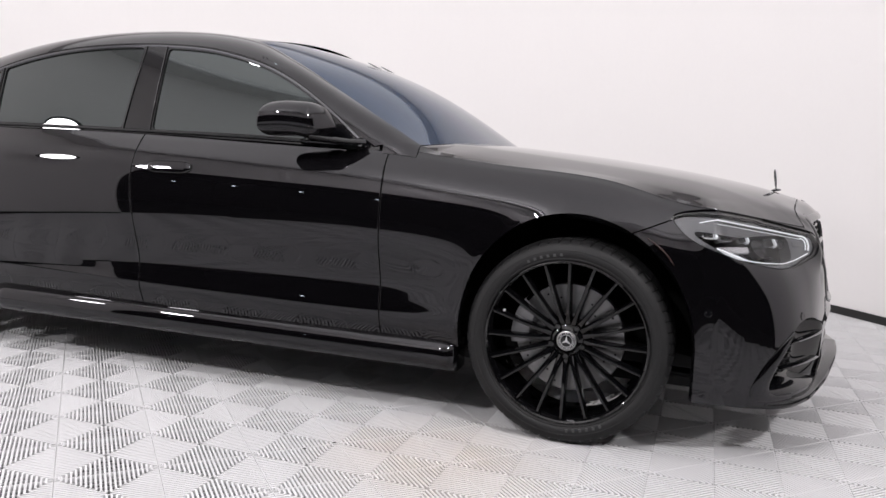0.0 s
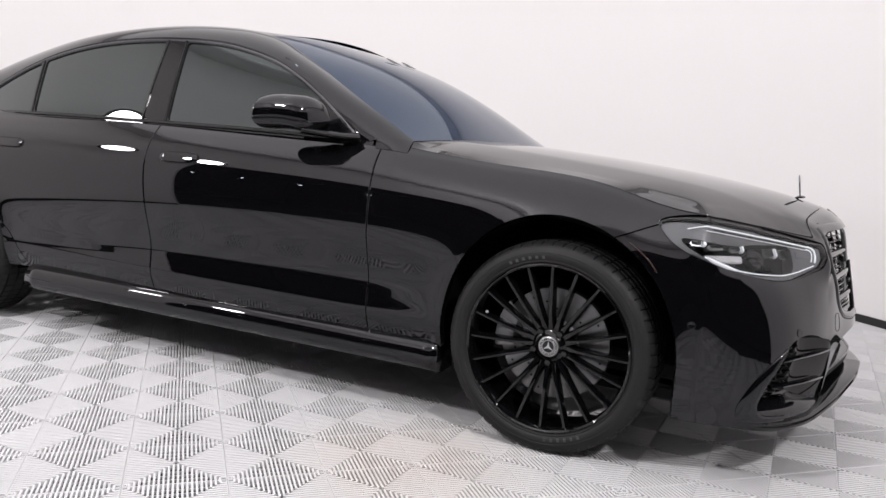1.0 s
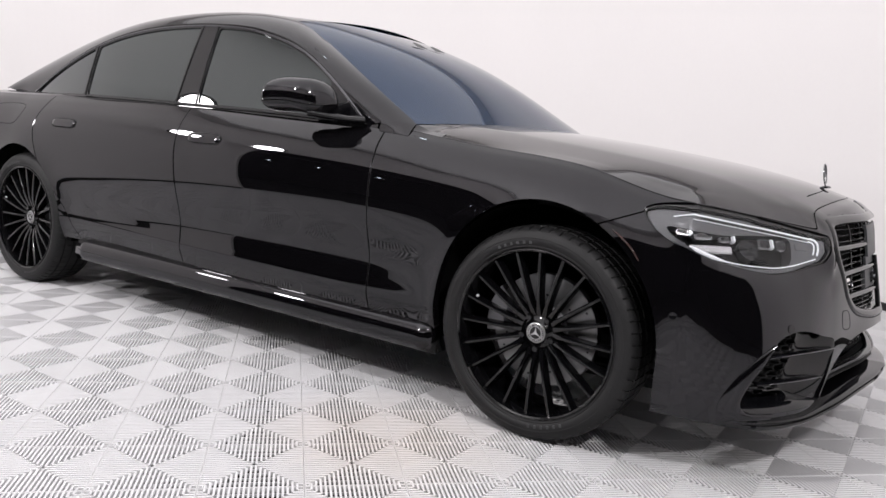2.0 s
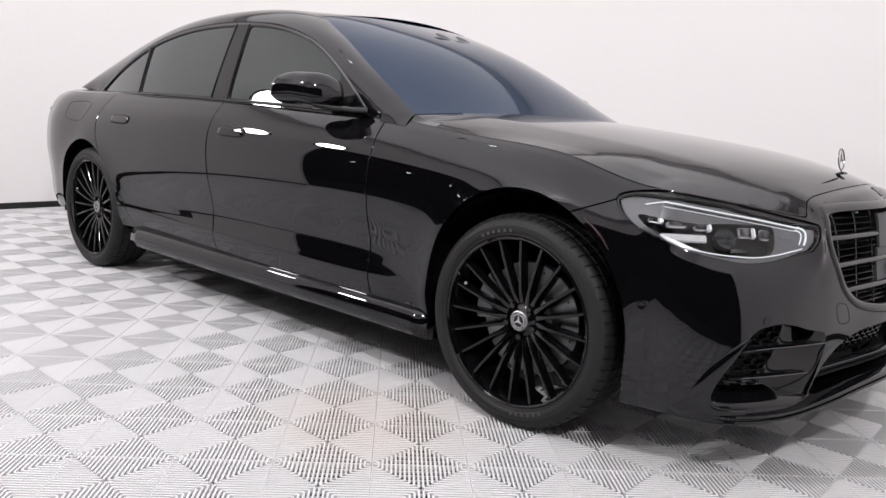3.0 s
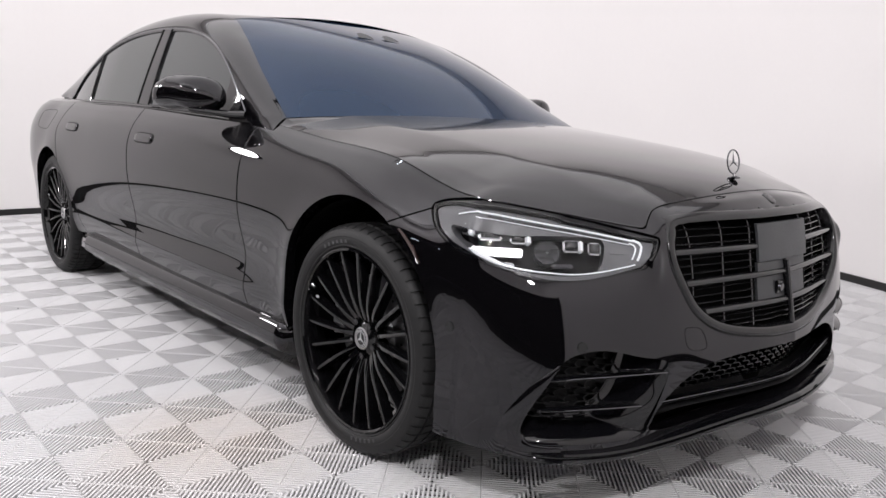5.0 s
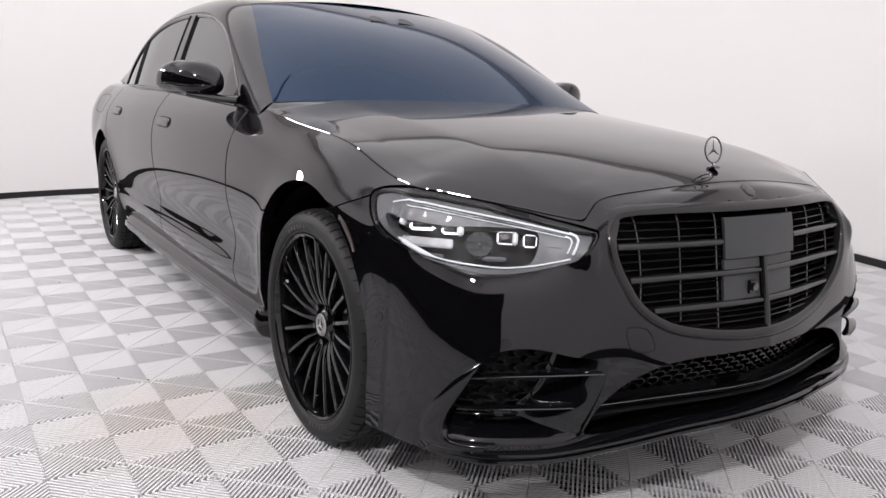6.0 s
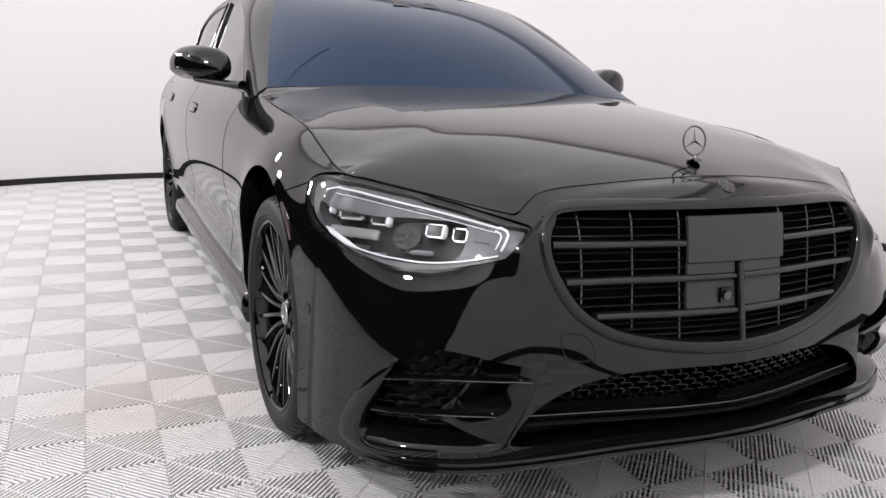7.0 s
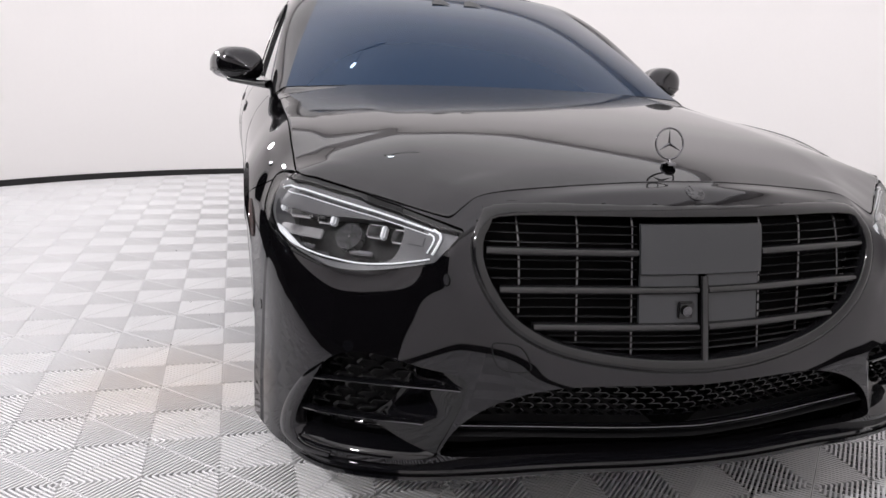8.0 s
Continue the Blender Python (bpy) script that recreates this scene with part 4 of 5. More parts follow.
def headlamp(s):
    us, vs = span(0.3, 1.12, 110), span(3.5, 8, 70)
    h = patch("headlamp", lambda u, v: skin(u, v), us, vs, DARK, car, (lambda u, v, p: in_lamp(u, p[2]) - 0.001,), s, 0.012, "wide clear headlamp with white light guides", 0.075)
    patch("bezel", lambda u, v: skin(u, v), us, vs, GLOSS, h,
          (lambda u, v, p: in_lamp(u, p[2]) + 0.002, lambda u, v, p: 0.003 + top_band(u, p[2]) - in_lamp(u, p[2])), s, 0.05, "", 0.006)
    patch("lens", lambda u, v: skin(u, v), span(0.3, 1.12, 80), span(3.5, 8, 50), LENS, h, (lambda u, v, p: in_lamp(u, p[2]) - 0.002 - top_band(u, p[2]),), s, 0.0, "clear lens", 0.0015)
    # grey inner cover with its dark opening
    patch("inner_cover", lambda u, v: skin(u, v), us, vs, COVER, h,
          (lambda u, v, p: in_lamp(u, p[2]) - 0.006 - top_band(u, p[2]), lambda u, v, p: -in_window(u, p[2])), s, 0.045, "translucent grey inner cover", 0.020)
    under = lambda u, a, b: (u, skin(u, 8).z - (a + (b - a) * (u - 0.5) / 0.5))
    top = dense([(0.431, 0.820), (0.462, 0.828), (0.485, 0.832)], 8)[:-1] + [under(u, 0.023, 0.027) for u in span(0.50, 1.012, 40)]
    part("upper_light_guide", lamp_line(top, s, 0.014, [0.0014 + 0.0006 * (k > 6) for k in range(47)], (1, 1.3)), GUIDE, h, "white light guide")
    top2 = [under(u, 0.036, 0.038) for u in span(0.50, 1.000, 36)]
    part("upper_light_guide", lamp_line(top2, s, 0.016, 0.0011), GUIDE, h)
    top3 = [under(u, 0.0295, 0.0325) for u in span(0.53, 0.985, 30)]
    part("guide_groove", lamp_line(top3, s, 0.017, 0.0022), SATIN, h)
    for pts, r in (([(1.012, 0.778), (1.026, 0.772), (1.028, 0.762), (1.019, 0.745), (1.008, 0.725)], 0.0032), ([(1.000, 0.769), (1.011, 0.764), (1.012, 0.757), (1.005, 0.743), (0.996, 0.727)], 0.0022)):
        line = []
        for p, q in zip(pts, pts[1:]):
            line += [tuple(np.array(p) + (np.array(q) - np.array(p)) * k / 5) for k in range(5)]
        part("corner_light_guide", lamp_line(line + [pts[-1]], s, 0.015, r), GUIDE, h)
    low = dense([(0.500, 0.733), (0.533, 0.723), (0.603, 0.706), (0.674, 0.698), (0.736, 0.695), (0.829, 0.692), (0.906, 0.698), (0.975, 0.709), (1.002, 0.715)], 46)
    part("lower_light_guide", lamp_line(low, s, 0.016, [0.0075 * (0.35 + 0.65 * min(1, k / 4)) * (1 if k < 9 else max(0.33, 1 - (k - 9) / 5)) for k in range(46)], (1, 0.8)), GUIDE, h, "white light guide")
    # light modules in the dark opening
    for u, z, w, hh in ((0.462, 0.792, 0.046, 0.036), (0.548, 0.784, 0.064, 0.042), (0.628, 0.776, 0.046, 0.034), (0.838, 0.761, 0.048, 0.034), (0.903, 0.756, 0.034, 0.034)):
        m = seat(u, z, s, 0.050)
        part("module", slab_at(m, w, hh, -0.01, 0.020, 0.005), LAMPGREY, h)
        part("module_face", slab_at(m, w * 0.8, hh * 0.72, 0.0195, 0.0215, 0.001), GLOSS, h)
        part("small_lens", slab_at(m @ Matrix.Translation((-0.1 * w, 0, 0)), w * 0.42, hh * 0.5, 0.021, 0.027, 0.0025), CRYSTAL, h)
    for u, z, w, hh in ((0.497, 0.790, 0.017, 0.034), (0.653, 0.774, 0.016, 0.034), (0.864, 0.759, 0.013, 0.032)):
        m = seat(u, z, s, 0.040)
        part("crystal", slab_at(m, w, hh, -0.004, 0.016, 0.004), FROST, h, "frosted white crystal block")
        # self-glowing strip added as the crystal's bright edge
        part("crystal_edge", slab_at(m, w * 0.35, hh * 0.8, 0.0155, 0.0185, 0.001), GUIDE, h)
    m = seat(0.722, 0.748, s, 0.060)
    bm = tube([(0, 0, 0.0), (0, 0, 0.026), (0, 0, 0.026), (0, 0, 0.014)], [0.031, 0.033, 0.029, 0.027], 32)
    bm.transform(m)
    part("module_ring", bm, SATIN, h)
    bm = bmesh.new()
    bmesh.ops.create_uvsphere(bm, u_segments=28, v_segments=14, radius=0.027, matrix=Matrix.Translation((0, 0, 0.010)) @ Matrix.Diagonal((1, 1, 0.6, 1)))
    bm.transform(m)
    part("projector_lens", bm, CRYSTAL, h)
    part("reflector_shelf", slab_at(seat(0.572, 0.740, s, 0.045), 0.135, 0.024, -0.01, 0.016, 0.003), LAMPGREY, h)
    for u, z, w in ((0.60, 0.716, 0.05), (0.66, 0.708, 0.04), (0.80, 0.722, 0.06)):
        part("reflector_step", slab_at(seat(u, z, s, 0.055), w, 0.012, -0.01, 0.012, 0.003), DCHROME, h)
    part("inner_lens", slab_at(seat(0.966, 0.750, s, 0.024), 0.050, 0.030, -0.004, 0.0065, 0.005), COVER, h)


both(headlamp)


# ---------------------------------------------------------------- grille
grille = new("grille")
grille.parent = car
tagged(grille, "black radiator grille with grey louvres and sensor panel")


def grille_band(profile, mat, name, label=""):
    """A band round the grille opening: profile of (offset outwards, height over the nose)."""
    n = len(GRILLE)
    verts, faces = [], []
    for i in range(n):
        a, b = np.array(GRILLE[(i - 1) % n]), np.array(GRILLE[(i + 1) % n])
        t = (b - a) / np.linalg.norm(b - a)
        o = np.array((-t[1], t[0]))
        if o.dot(np.array(GRILLE[i]) - np.array((0, 0.66))) < 0:
            o = -o
        for d, hgt in profile:
            y, z = np.array(GRILLE[i]) + o * d
            verts.append((nose_x(y, z) + hgt, y, z))
    k = len(profile)
    for i in range(n):
        for j in range(k - 1):
            faces.append((i * k + j, i * k + j + 1, ((i + 1) % n) * k + j + 1, ((i + 1) % n) * k + j))
    ob = mesh_object(name, verts, faces, mat, grille, label)
    bm = bmesh.new()
    bm.from_mesh(ob.data)
    bmesh.ops.recalc_face_normals(bm, faces=bm.faces)
    bm.to_mesh(ob.data)
    bm.free()
    ob.data.set_sharp_from_angle(angle=radians(50))


grille_band([(-0.003, -0.060), (-0.002, -0.004), (0.001, 0.002), (0.006, 0.0045), (0.014, 0.0055), (0.020, 0.0045), (0.024, 0.001), (0.0245, -0.006)], FRAME, "grille_frame", "broad satin black frame")
grille_band([(0.0245, -0.004), (0.0245, 0.0006), (0.0275, 0.0006), (0.0275, -0.004)], DARK, "frame_joint")
part("grille_back", plate([(0.79, y * 0.99, 0.66 + (z - 0.66) * 0.98) for y, z in GRILLE], 0.01, (-1, 0, 0)), LINER, grille)


def half_at(z):
    """Half width of the grille opening at the height z."""
    ys = [0.0]
    for (a, b), (c, d) in zip(GRILLE, GRILLE[1:] + GRILLE[:1]):
        if (b - z) * (d - z) < 0 and a > 0:
            ys.append(a + (c - a) * (z - b) / (d - b))
    return max(ys)


def bar(y0, y1, z, r, inset, sq, sides=10, bow=0.0):
    n = max(4, int(abs(y1 - y0) / 0.03))
    return tube([(nose_x(y, z) - inset, y, z) for y in span(y0, y1, n)], r, sides, False, sq)


for z in (0.736, 0.654, 0.572):
    hw = half_at(z) - 0.012
    for y0, y1 in ((-hw, -0.012 if z < 0.7 else -0.158), (0.012 if z < 0.7 else 0.158, hw)):
        part("louvre", bar(y0, y1, z, 0.0115, 0.022, (1.4, 0.90), 16), LOUVRE, grille, "satin grey louvre")
thin = [0.792, 0.774, 0.755, 0.717, 0.698, 0.678, 0.635, 0.615, 0.595, 0.552, 0.537, 0.523]
for z in thin:
    hw = half_at(z) - 0.008
    if z > 0.58:
        for y0, y1 in ((-hw, -0.158), (0.158, hw)):
            part("slat", bar(y0, y1, z, 0.0026, 0.024, (2.6, 0.8), 8), SLAT, grille)
    else:
        part("slat", bar(-hw, hw, z, 0.0026, 0.024, (2.6, 0.8), 8), SLAT, grille)
for y in (-0.42, -0.29, -0.165, 0.165, 0.29, 0.42):
    zs = [z for z in span(0.51, 0.808, 24) if half_at(z) > abs(y) + 0.006]
    part("upright", tube([(nose_x(y, z) - 0.028, y, z) for z in zs], 0.0030, 8), SLAT, grille)
part("centre_bar", tube([(nose_x(0, z) - 0.008, 0, z) for z in span(0.496, 0.686, 12)], 0.0085, 10), LOUVRE, grille, "satin grey upright bar")


def panel(y0, y1, z0, z1, inset, mat, name, label=""):
    fn = lambda y, z: Vector((nose_x(y, z) - inset, y, z))
    verts, faces = [], []
    ys, zs = span(y0, y1, 16), span(z0, z1, 8)
    for d in (0.0, 0.008):
        for y in ys:
            for z in zs:
                verts.append((nose_x(y, z) - inset - d, y, z))
    k, n = len(zs), len(ys) * len(zs)
    for i in range(len(ys) - 1):
        for j in range(k - 1):
            a = i * k + j
            faces += [(a, a + k, a + k + 1, a + 1), (n + a, n + a + 1, n + a + k + 1, n + a + k)]
    edge = [i * k for i in range(len(ys))] + [(len(ys) - 1) * k + j for j in range(1, k)] + [i * k + k - 1 for i in range(len(ys) - 2, -1, -1)] + [j for j in range(k - 2, 0, -1)]
    for a, b in zip(edge, edge[1:] + edge[:1]):
        faces.append((b, a, n + a, n + b))
    ob = mesh_object(name, verts, faces, mat, grille, label)
    ob.data.set_sharp_from_angle(angle=radians(40))
    return ob


panel(-0.155, 0.155, 0.692, 0.800, 0.006, PLATE, "sensor_panel", "smooth dark grey sensor panel")
panel(-0.152, -0.011, 0.662, 0.688, 0.014, PLATE, "sensor_panel")
panel(0.011, 0.152, 0.662, 0.688, 0.014, PLATE, "sensor_panel")
panel(-0.152, -0.011, 0.582, 0.645, 0.018, PLATE, "sensor_panel")
panel(0.011, 0.152, 0.582, 0.645, 0.018, PLATE, "sensor_panel")
cx = nose_x(-0.043, 0.610) - 0.018
bm = bmesh.new()
box(bm, cx - 0.004, cx + 0.007, -0.062, -0.024, 0.590, 0.630, 0.003)
part("camera_housing", bm, GLOSS, grille)
part("camera_lens", tube([(cx, -0.043, 0.610), (cx + 0.013, -0.043, 0.610), (cx + 0.0135, -0.043, 0.610), (cx + 0.0105, -0.043, 0.610)], [0.0115, 0.0115, 0.008, 0.005], 20), DCHROME, grille)


# ---------------------------------------------------------------- lower intakes, fins and lip
def comb(points_in, y0, y1, z0, z1, inset, cell, rise):
    """A honeycomb of flat cells standing just behind the nose, kept where points_in is positive."""
    bm = bmesh.new()
    w, hgt = cell, rise
    rows = int((z1 - z0) / hgt) + 2
    cols = int((y1 - y0) / w) + 2
    def strip(a, b):
        if points_in((a[0] + b[0]) / 2, (a[1] + b[1]) / 2) < 0.004:
            return
        d = np.array((b[0] - a[0], b[1] - a[1]))
        n = np.array((-d[1], d[0])) / np.linalg.norm(d) * 0.0013
        front, back = [], []
        for q in (np.array(a) + n, np.array(b) + n, np.array(b) - n, np.array(a) - n):
            x = nose_x(q[0], q[1]) - inset
            front.append(bm.verts.new((x, q[0], q[1])))
            back.append(bm.verts.new((x - 0.022, q[0], q[1] - 0.004)))
        bm.faces.new(front)
        for i in range(4):
            j = (i + 1) % 4
            bm.faces.new((front[i], front[j], back[j], back[i]))
    for r in range(rows):
        for c in range(cols):
            y = y0 + (c + 0.5 * (r % 2)) * w
            z = z0 + r * hgt
            t = w * 0.5
            p = [(y - t * 0.62, z + hgt * 0.5), (y + t * 0.62, z + hgt * 0.5), (y + t, z), (y + t * 0.62, z - hgt * 0.5)]
            strip(p[0], p[1])
            strip(p[1], p[2])
            strip(p[2], p[3])
    return bm


part("mesh_insert", comb(lambda y, z: min(in_mouth(y, z), z - 0.345), -0.6, 0.6, 0.345, 0.455, 0.062, 0.043, 0.0138), GLOSS, car, "gloss black honeycomb mesh")
bm = plate([(0.845 - 0.16 * abs(y) ** 2, y * 0.97, z) for y, z in MOUTH], 0.01, (-1, 0, 0))
part("intake_back", bm, DARK, car)
edge = [plan(u) for u in span(0.50, UEND, 30)]
rim_pts = [(p[0] - n[0] * 0.045, p[1] - n[1] * 0.045) for p, n in edge]
part("undertray", plate([(x, y, 0.246) for x, y in rim_pts] + [(x, -y, 0.246) for x, y in rim_pts[::-1][1:]], 0.008, (0, 0, -1)), LINER, car)
# dark chrome strip added as the highlight along the gloss blade
part("blade_highlight_strip", bar(-0.54, 0.54, 0.3435, 0.0016, 0.0135, (1, 1), 6), DCHROME, car, "thin bright strip added for the blade's highlight")
part("intake_blade", bar(-0.545, 0.545, 0.338, 0.006, 0.030, (3.0, 0.8), 8), GLOSS, car)
part("intake_blade", bar(-0.555, 0.555, 0.318, 0.010, 0.050, (3.5, 0.8), 8), DARK, car)
comb_edge = spline([(0.25, 0.80), (0.338, 0.884), (0.381, 0.935), (0.426, 0.964), (0.465, 0.986), (0.51, 1.0)])


def sunk(depth):
    """The skin let in by a depth that depends on (u, z)."""
    def fn(u, v):
        p = skin(u, v)
        n = plan(min(UEND, u))[1]
        d = depth(u, p.z)
        return Vector((p.x - n[0] * d, p.y - n[1] * d, p.z))
    return fn


ease = lambda t: (lambda c: c * c * (3 - 2 * c))(min(1.0, max(0.0, t)))
vane = sunk(lambda u, z: 0.075 * (1 - ease((u - comb_edge(z)) / max(0.04, 1.105 - comb_edge(z)))))
ledge = sunk(lambda u, z: 0.075 * ease((z - 0.258) / 0.06))
comb_in = inside([(on_skin(u, z)[0].y, z) for u, z in SIDEIN])
for s in (-1, 1):
    patch("side_intake_back", skin, span(0.62, 1.18, 40), span(0, 4.5, 30), DARK, car, (lambda u, v, p: in_side(u, p[2]) + 0.01,), s, 0.0, "", 0.10)
    bm = comb(lambda y, z: min(comb_in(abs(y), z), abs(y) - 0.64 if z > 0.40 else abs(y) - 0.69, z - 0.31), 0.45, 0.95, 0.25, 0.51, 0.072, 0.050, 0.0185)
    if s < 0:
        bmesh.ops.scale(bm, vec=(1, -1, 1), verts=bm.verts)
    part("side_mesh_insert", bm, DARK, car)
    patch("intake_vane", vane, span(0.78, 1.12, 50), span(0, 4.8, 50), GLOSS, car, (lambda u, v, p: in_side(u, p[2]) + 0.003, lambda u, v, p: u - comb_edge(p[2])), s, 0.0)
    patch("intake_ledge", ledge, span(0.66, 1.08, 50), span(0, 4.0, 60), GLOSS, car, (lambda u, v, p: in_side(u, p[2]) + 0.003, lambda u, v, p: 0.318 - p[2]), s, 0.0)
    for pts in ([(0.758, 0.431), (0.836, 0.4385), (0.946, 0.439), (1.056, 0.434), (1.094, 0.431)], [(0.729, 0.350), (0.804, 0.357), (0.897, 0.358), (0.983, 0.355), (1.014, 0.352)]):
        line = dense(pts, 26)
        part("intake_fin", tube([flip(on_skin(u, zz, 0.008)[0], s) for u, zz in line], [0.013 * (1 - (k / 25) ** 6 * 0.75) for k in range(26)], 10, False, (1.2, 0.30)), GLOSS, car, "gloss black fin")
        # dark chrome strip added for the bright highlight line on each fin
        part("fin_highlight_strip", tube([flip(on_skin(u, zz + 0.0012, -0.0072)[0], s) for u, zz in line[3:-1]], 0.0017, 8), DCHROME, car, "thin bright strip added for the fin's highlight")
    # broad blade round the outer end of the intake
    outer = dense([(0.776, 0.471), (0.725, 0.429), (0.670, 0.362), (0.636, 0.302), (0.628, 0.264), (0.645, 0.243), (0.698, 0.234), (0.791, 0.236)], 40)
    innr = dense([(0.778, 0.464), (0.743, 0.404), (0.708, 0.342), (0.692, 0.295), (0.700, 0.270), (0.716, 0.260), (0.745, 0.257), (0.800, 0.257)], 40)
    verts, faces = [], []
    for i in range(40):
        o, q = np.array(outer[i]), np.array(innr[i])
        for f, rise in ((0.0, -0.004), (0.0, 0.0015), (0.06, 0.003), (0.35, 0.006), (0.75, 0.006), (0.95, 0.004), (1.0, 0.001), (1.02, -0.03)):
            u, z = o + (q - o) * f
            verts.append(flip(on_skin(float(u), float(z), -rise)[0], s))
    for i in range(39):
        for j in range(7):
            f = (i * 8 + j, i * 8 + j + 1, i * 8 + 9 + j, i * 8 + 8 + j)
            faces.append(f if s < 0 else f[::-1])
    ob = mesh_object("corner_blade", verts, faces, PAINT, car)
    ob.data.set_sharp_from_angle(angle=radians(50))


def lip_piece():
    """The splitter along the whole lower edge."""
    out = spline([(0.52, -0.012), (0.80, 0.006), (1.02, 0.010), (1.14, 0.024), (1.3, 0.038), (1.66, 0.046)])
    hgt = spline([(0.52, 0.226), (0.80, 0.218), (1.02, 0.222), (1.14, 0.238), (1.3, 0.256), (1.66, 0.272)])
    prof = [(-0.09, 0.022), (-0.012, 0.024), (-0.002, 0.020), (0.0, 0.014), (-0.004, 0.010), (-0.010, 0.010), (-0.010, 0.004), (-0.004, 0.003), (-0.002, -0.004), (-0.008, -0.010), (-0.09, -0.012)]
    verts, faces = [], []
    us = span(0.52, UEND, 90)
    for side in (1, -1):
        for u in (us if side > 0 else us[::-1][1:]):
            p, n = plan(u)
            for o, dz in prof:
                q = p + n * (out(u) + o * min(1.0, 0.08 + (u - 0.52) * 2.5))
                verts.append((q[0], max(0.0, q[1]) * side, hgt(u) + dz))
    k = len(prof)
    rows = len(verts) // k
    for i in range(rows - 1):
        for j in range(k - 1):
            faces.append((i * k + j, (i + 1) * k + j, (i + 1) * k + j + 1, i * k + j + 1))
    ob = mesh_object("front_lip", verts, faces, GLOSS, car, "gloss black splitter lip")
    ob.data.set_sharp_from_angle(angle=radians(40))


lip_piece()


# ---------------------------------------------------------------- small parts on the nose and hood
def star_ornament():
    e = new("hood_star")
    e.parent = car
    e.matrix_local = pose(0.715, 0, 0.914, 0, -8, 0)
    part("base", tube([(0, 0, -0.004), (0, 0, 0.002), (0, 0, 0.005), (0, 0, 0.0065)], [0.019, 0.019, 0.013, 0.006], 24), DCHROME, e)
    part("stem", tube([(0, 0, 0.004), (0, 0, 0.012)], 0.0035, 10), CHROME, e)
    c = 0.050
    part("ring", tube([(0, 0.037 * math.cos(2 * math.pi * k / 48), c + 0.037 * math.sin(2 * math.pi * k / 48)) for k in range(48)], 0.0024, 8, True), DCHROME, e, "thin chrome ring")
    bm = bmesh.new()
    pts = [(0, p[0], c + p[1]) for p in star_points(0.036, 0.0048)]
    f = [bm.verts.new((0.0035, 0, c)), bm.verts.new((-0.0035, 0, c))]
    vs = [bm.verts.new(p) for p in pts]
    for i in range(6):
        j = (i + 1) % 6
        bm.faces.new((f[0], vs[i], vs[j]))
        bm.faces.new((f[1], vs[j], vs[i]))
    part("star", bm, DCHROME, e, "slim three-pointed star", False)


star_ornament()
bu = UEND - 1e-4
p, n = on_skin(bu, 0.864)
m = Matrix.Translation(p) @ n.to_track_quat("Z", "X").to_matrix().to_4x4()
bm = tube([(0, 0, -0.002), (0, 0, 0.001), (0, 0, 0.0016), (0, 0, 0.0012)], [0.023, 0.023, 0.021, 0.0], 32)
bm.transform(m)
part("nose_badge", bm, SATIN, car, "small round dark badge")
for s in (-1, 1):
    for u, z in ((0.475, 0.525), (0.835, 0.515)):
        m = seat(u, z, s)
        bm = tube([(0, 0, -0.003), (0, 0, 0.0012), (0, 0, 0.0016), (0, 0, 0.0004)], [0.0135, 0.0135, 0.011, 0.0105], 24)
        bm.transform(m)
        part("parking_sensor", bm, GLOSS, car)
    line = dense([(0.268, 0.757), (0.300, 0.735), (0.333, 0.706), (0.358, 0.674)], 14)
    part("side_marker", tube([flip(on_skin(u, z, 0.001)[0], s) for u, z in line], [0.003 + 0.007 * math.sin(math.pi * (k + 1) / 15) ** 0.5 for k in range(14)], 8, False, (1, 0.35)), AMBER, car, "dark amber side marker")
# tow cover outline on the right of the nose
ring_pts = rounded([(1.154, 0.537), (1.178, 0.541), (1.215, 0.533), (1.236, 0.505), (1.238, 0.478), (1.186, 0.479), (1.163, 0.497)], 5)
part("tow_cover", tube([flip(on_skin(u, z, 0.0005)[0], -1) for u, z in ring_pts], 0.0016, 6, True), DARK, car)


# rolled sheet edges along the joints
for s in (-1, 1):
    part("hood_edge", tube([(e[0] - n[0] * 0.001, s * (e[1] - n[1] * 0.001), hood(e[0], e[1]).z - 0.0012) for e, n in list(zip(EDGE, SHUTN))[2:-1]], 0.0026, 8), PAINT, car)
    for cut, lo, hi, d in ((front_cut, 0.33, 1.01, -1), (front_cut, 0.33, 1.01, 1), (mid_cut, 0.33, 1.035, -1), (mid_cut, 0.33, 1.035, 1), (rear_cut, 0.72, 1.04, -1), (rear_cut, 0.72, 1.04, 1)):
        pts = [flip(on_skin(cut(z) + d * 0.0036, z, 0.0012)[0], s) for z in span(lo, hi, 40)]
        part("panel_edge", tube(pts, 0.0017, 8), PAINT, car)


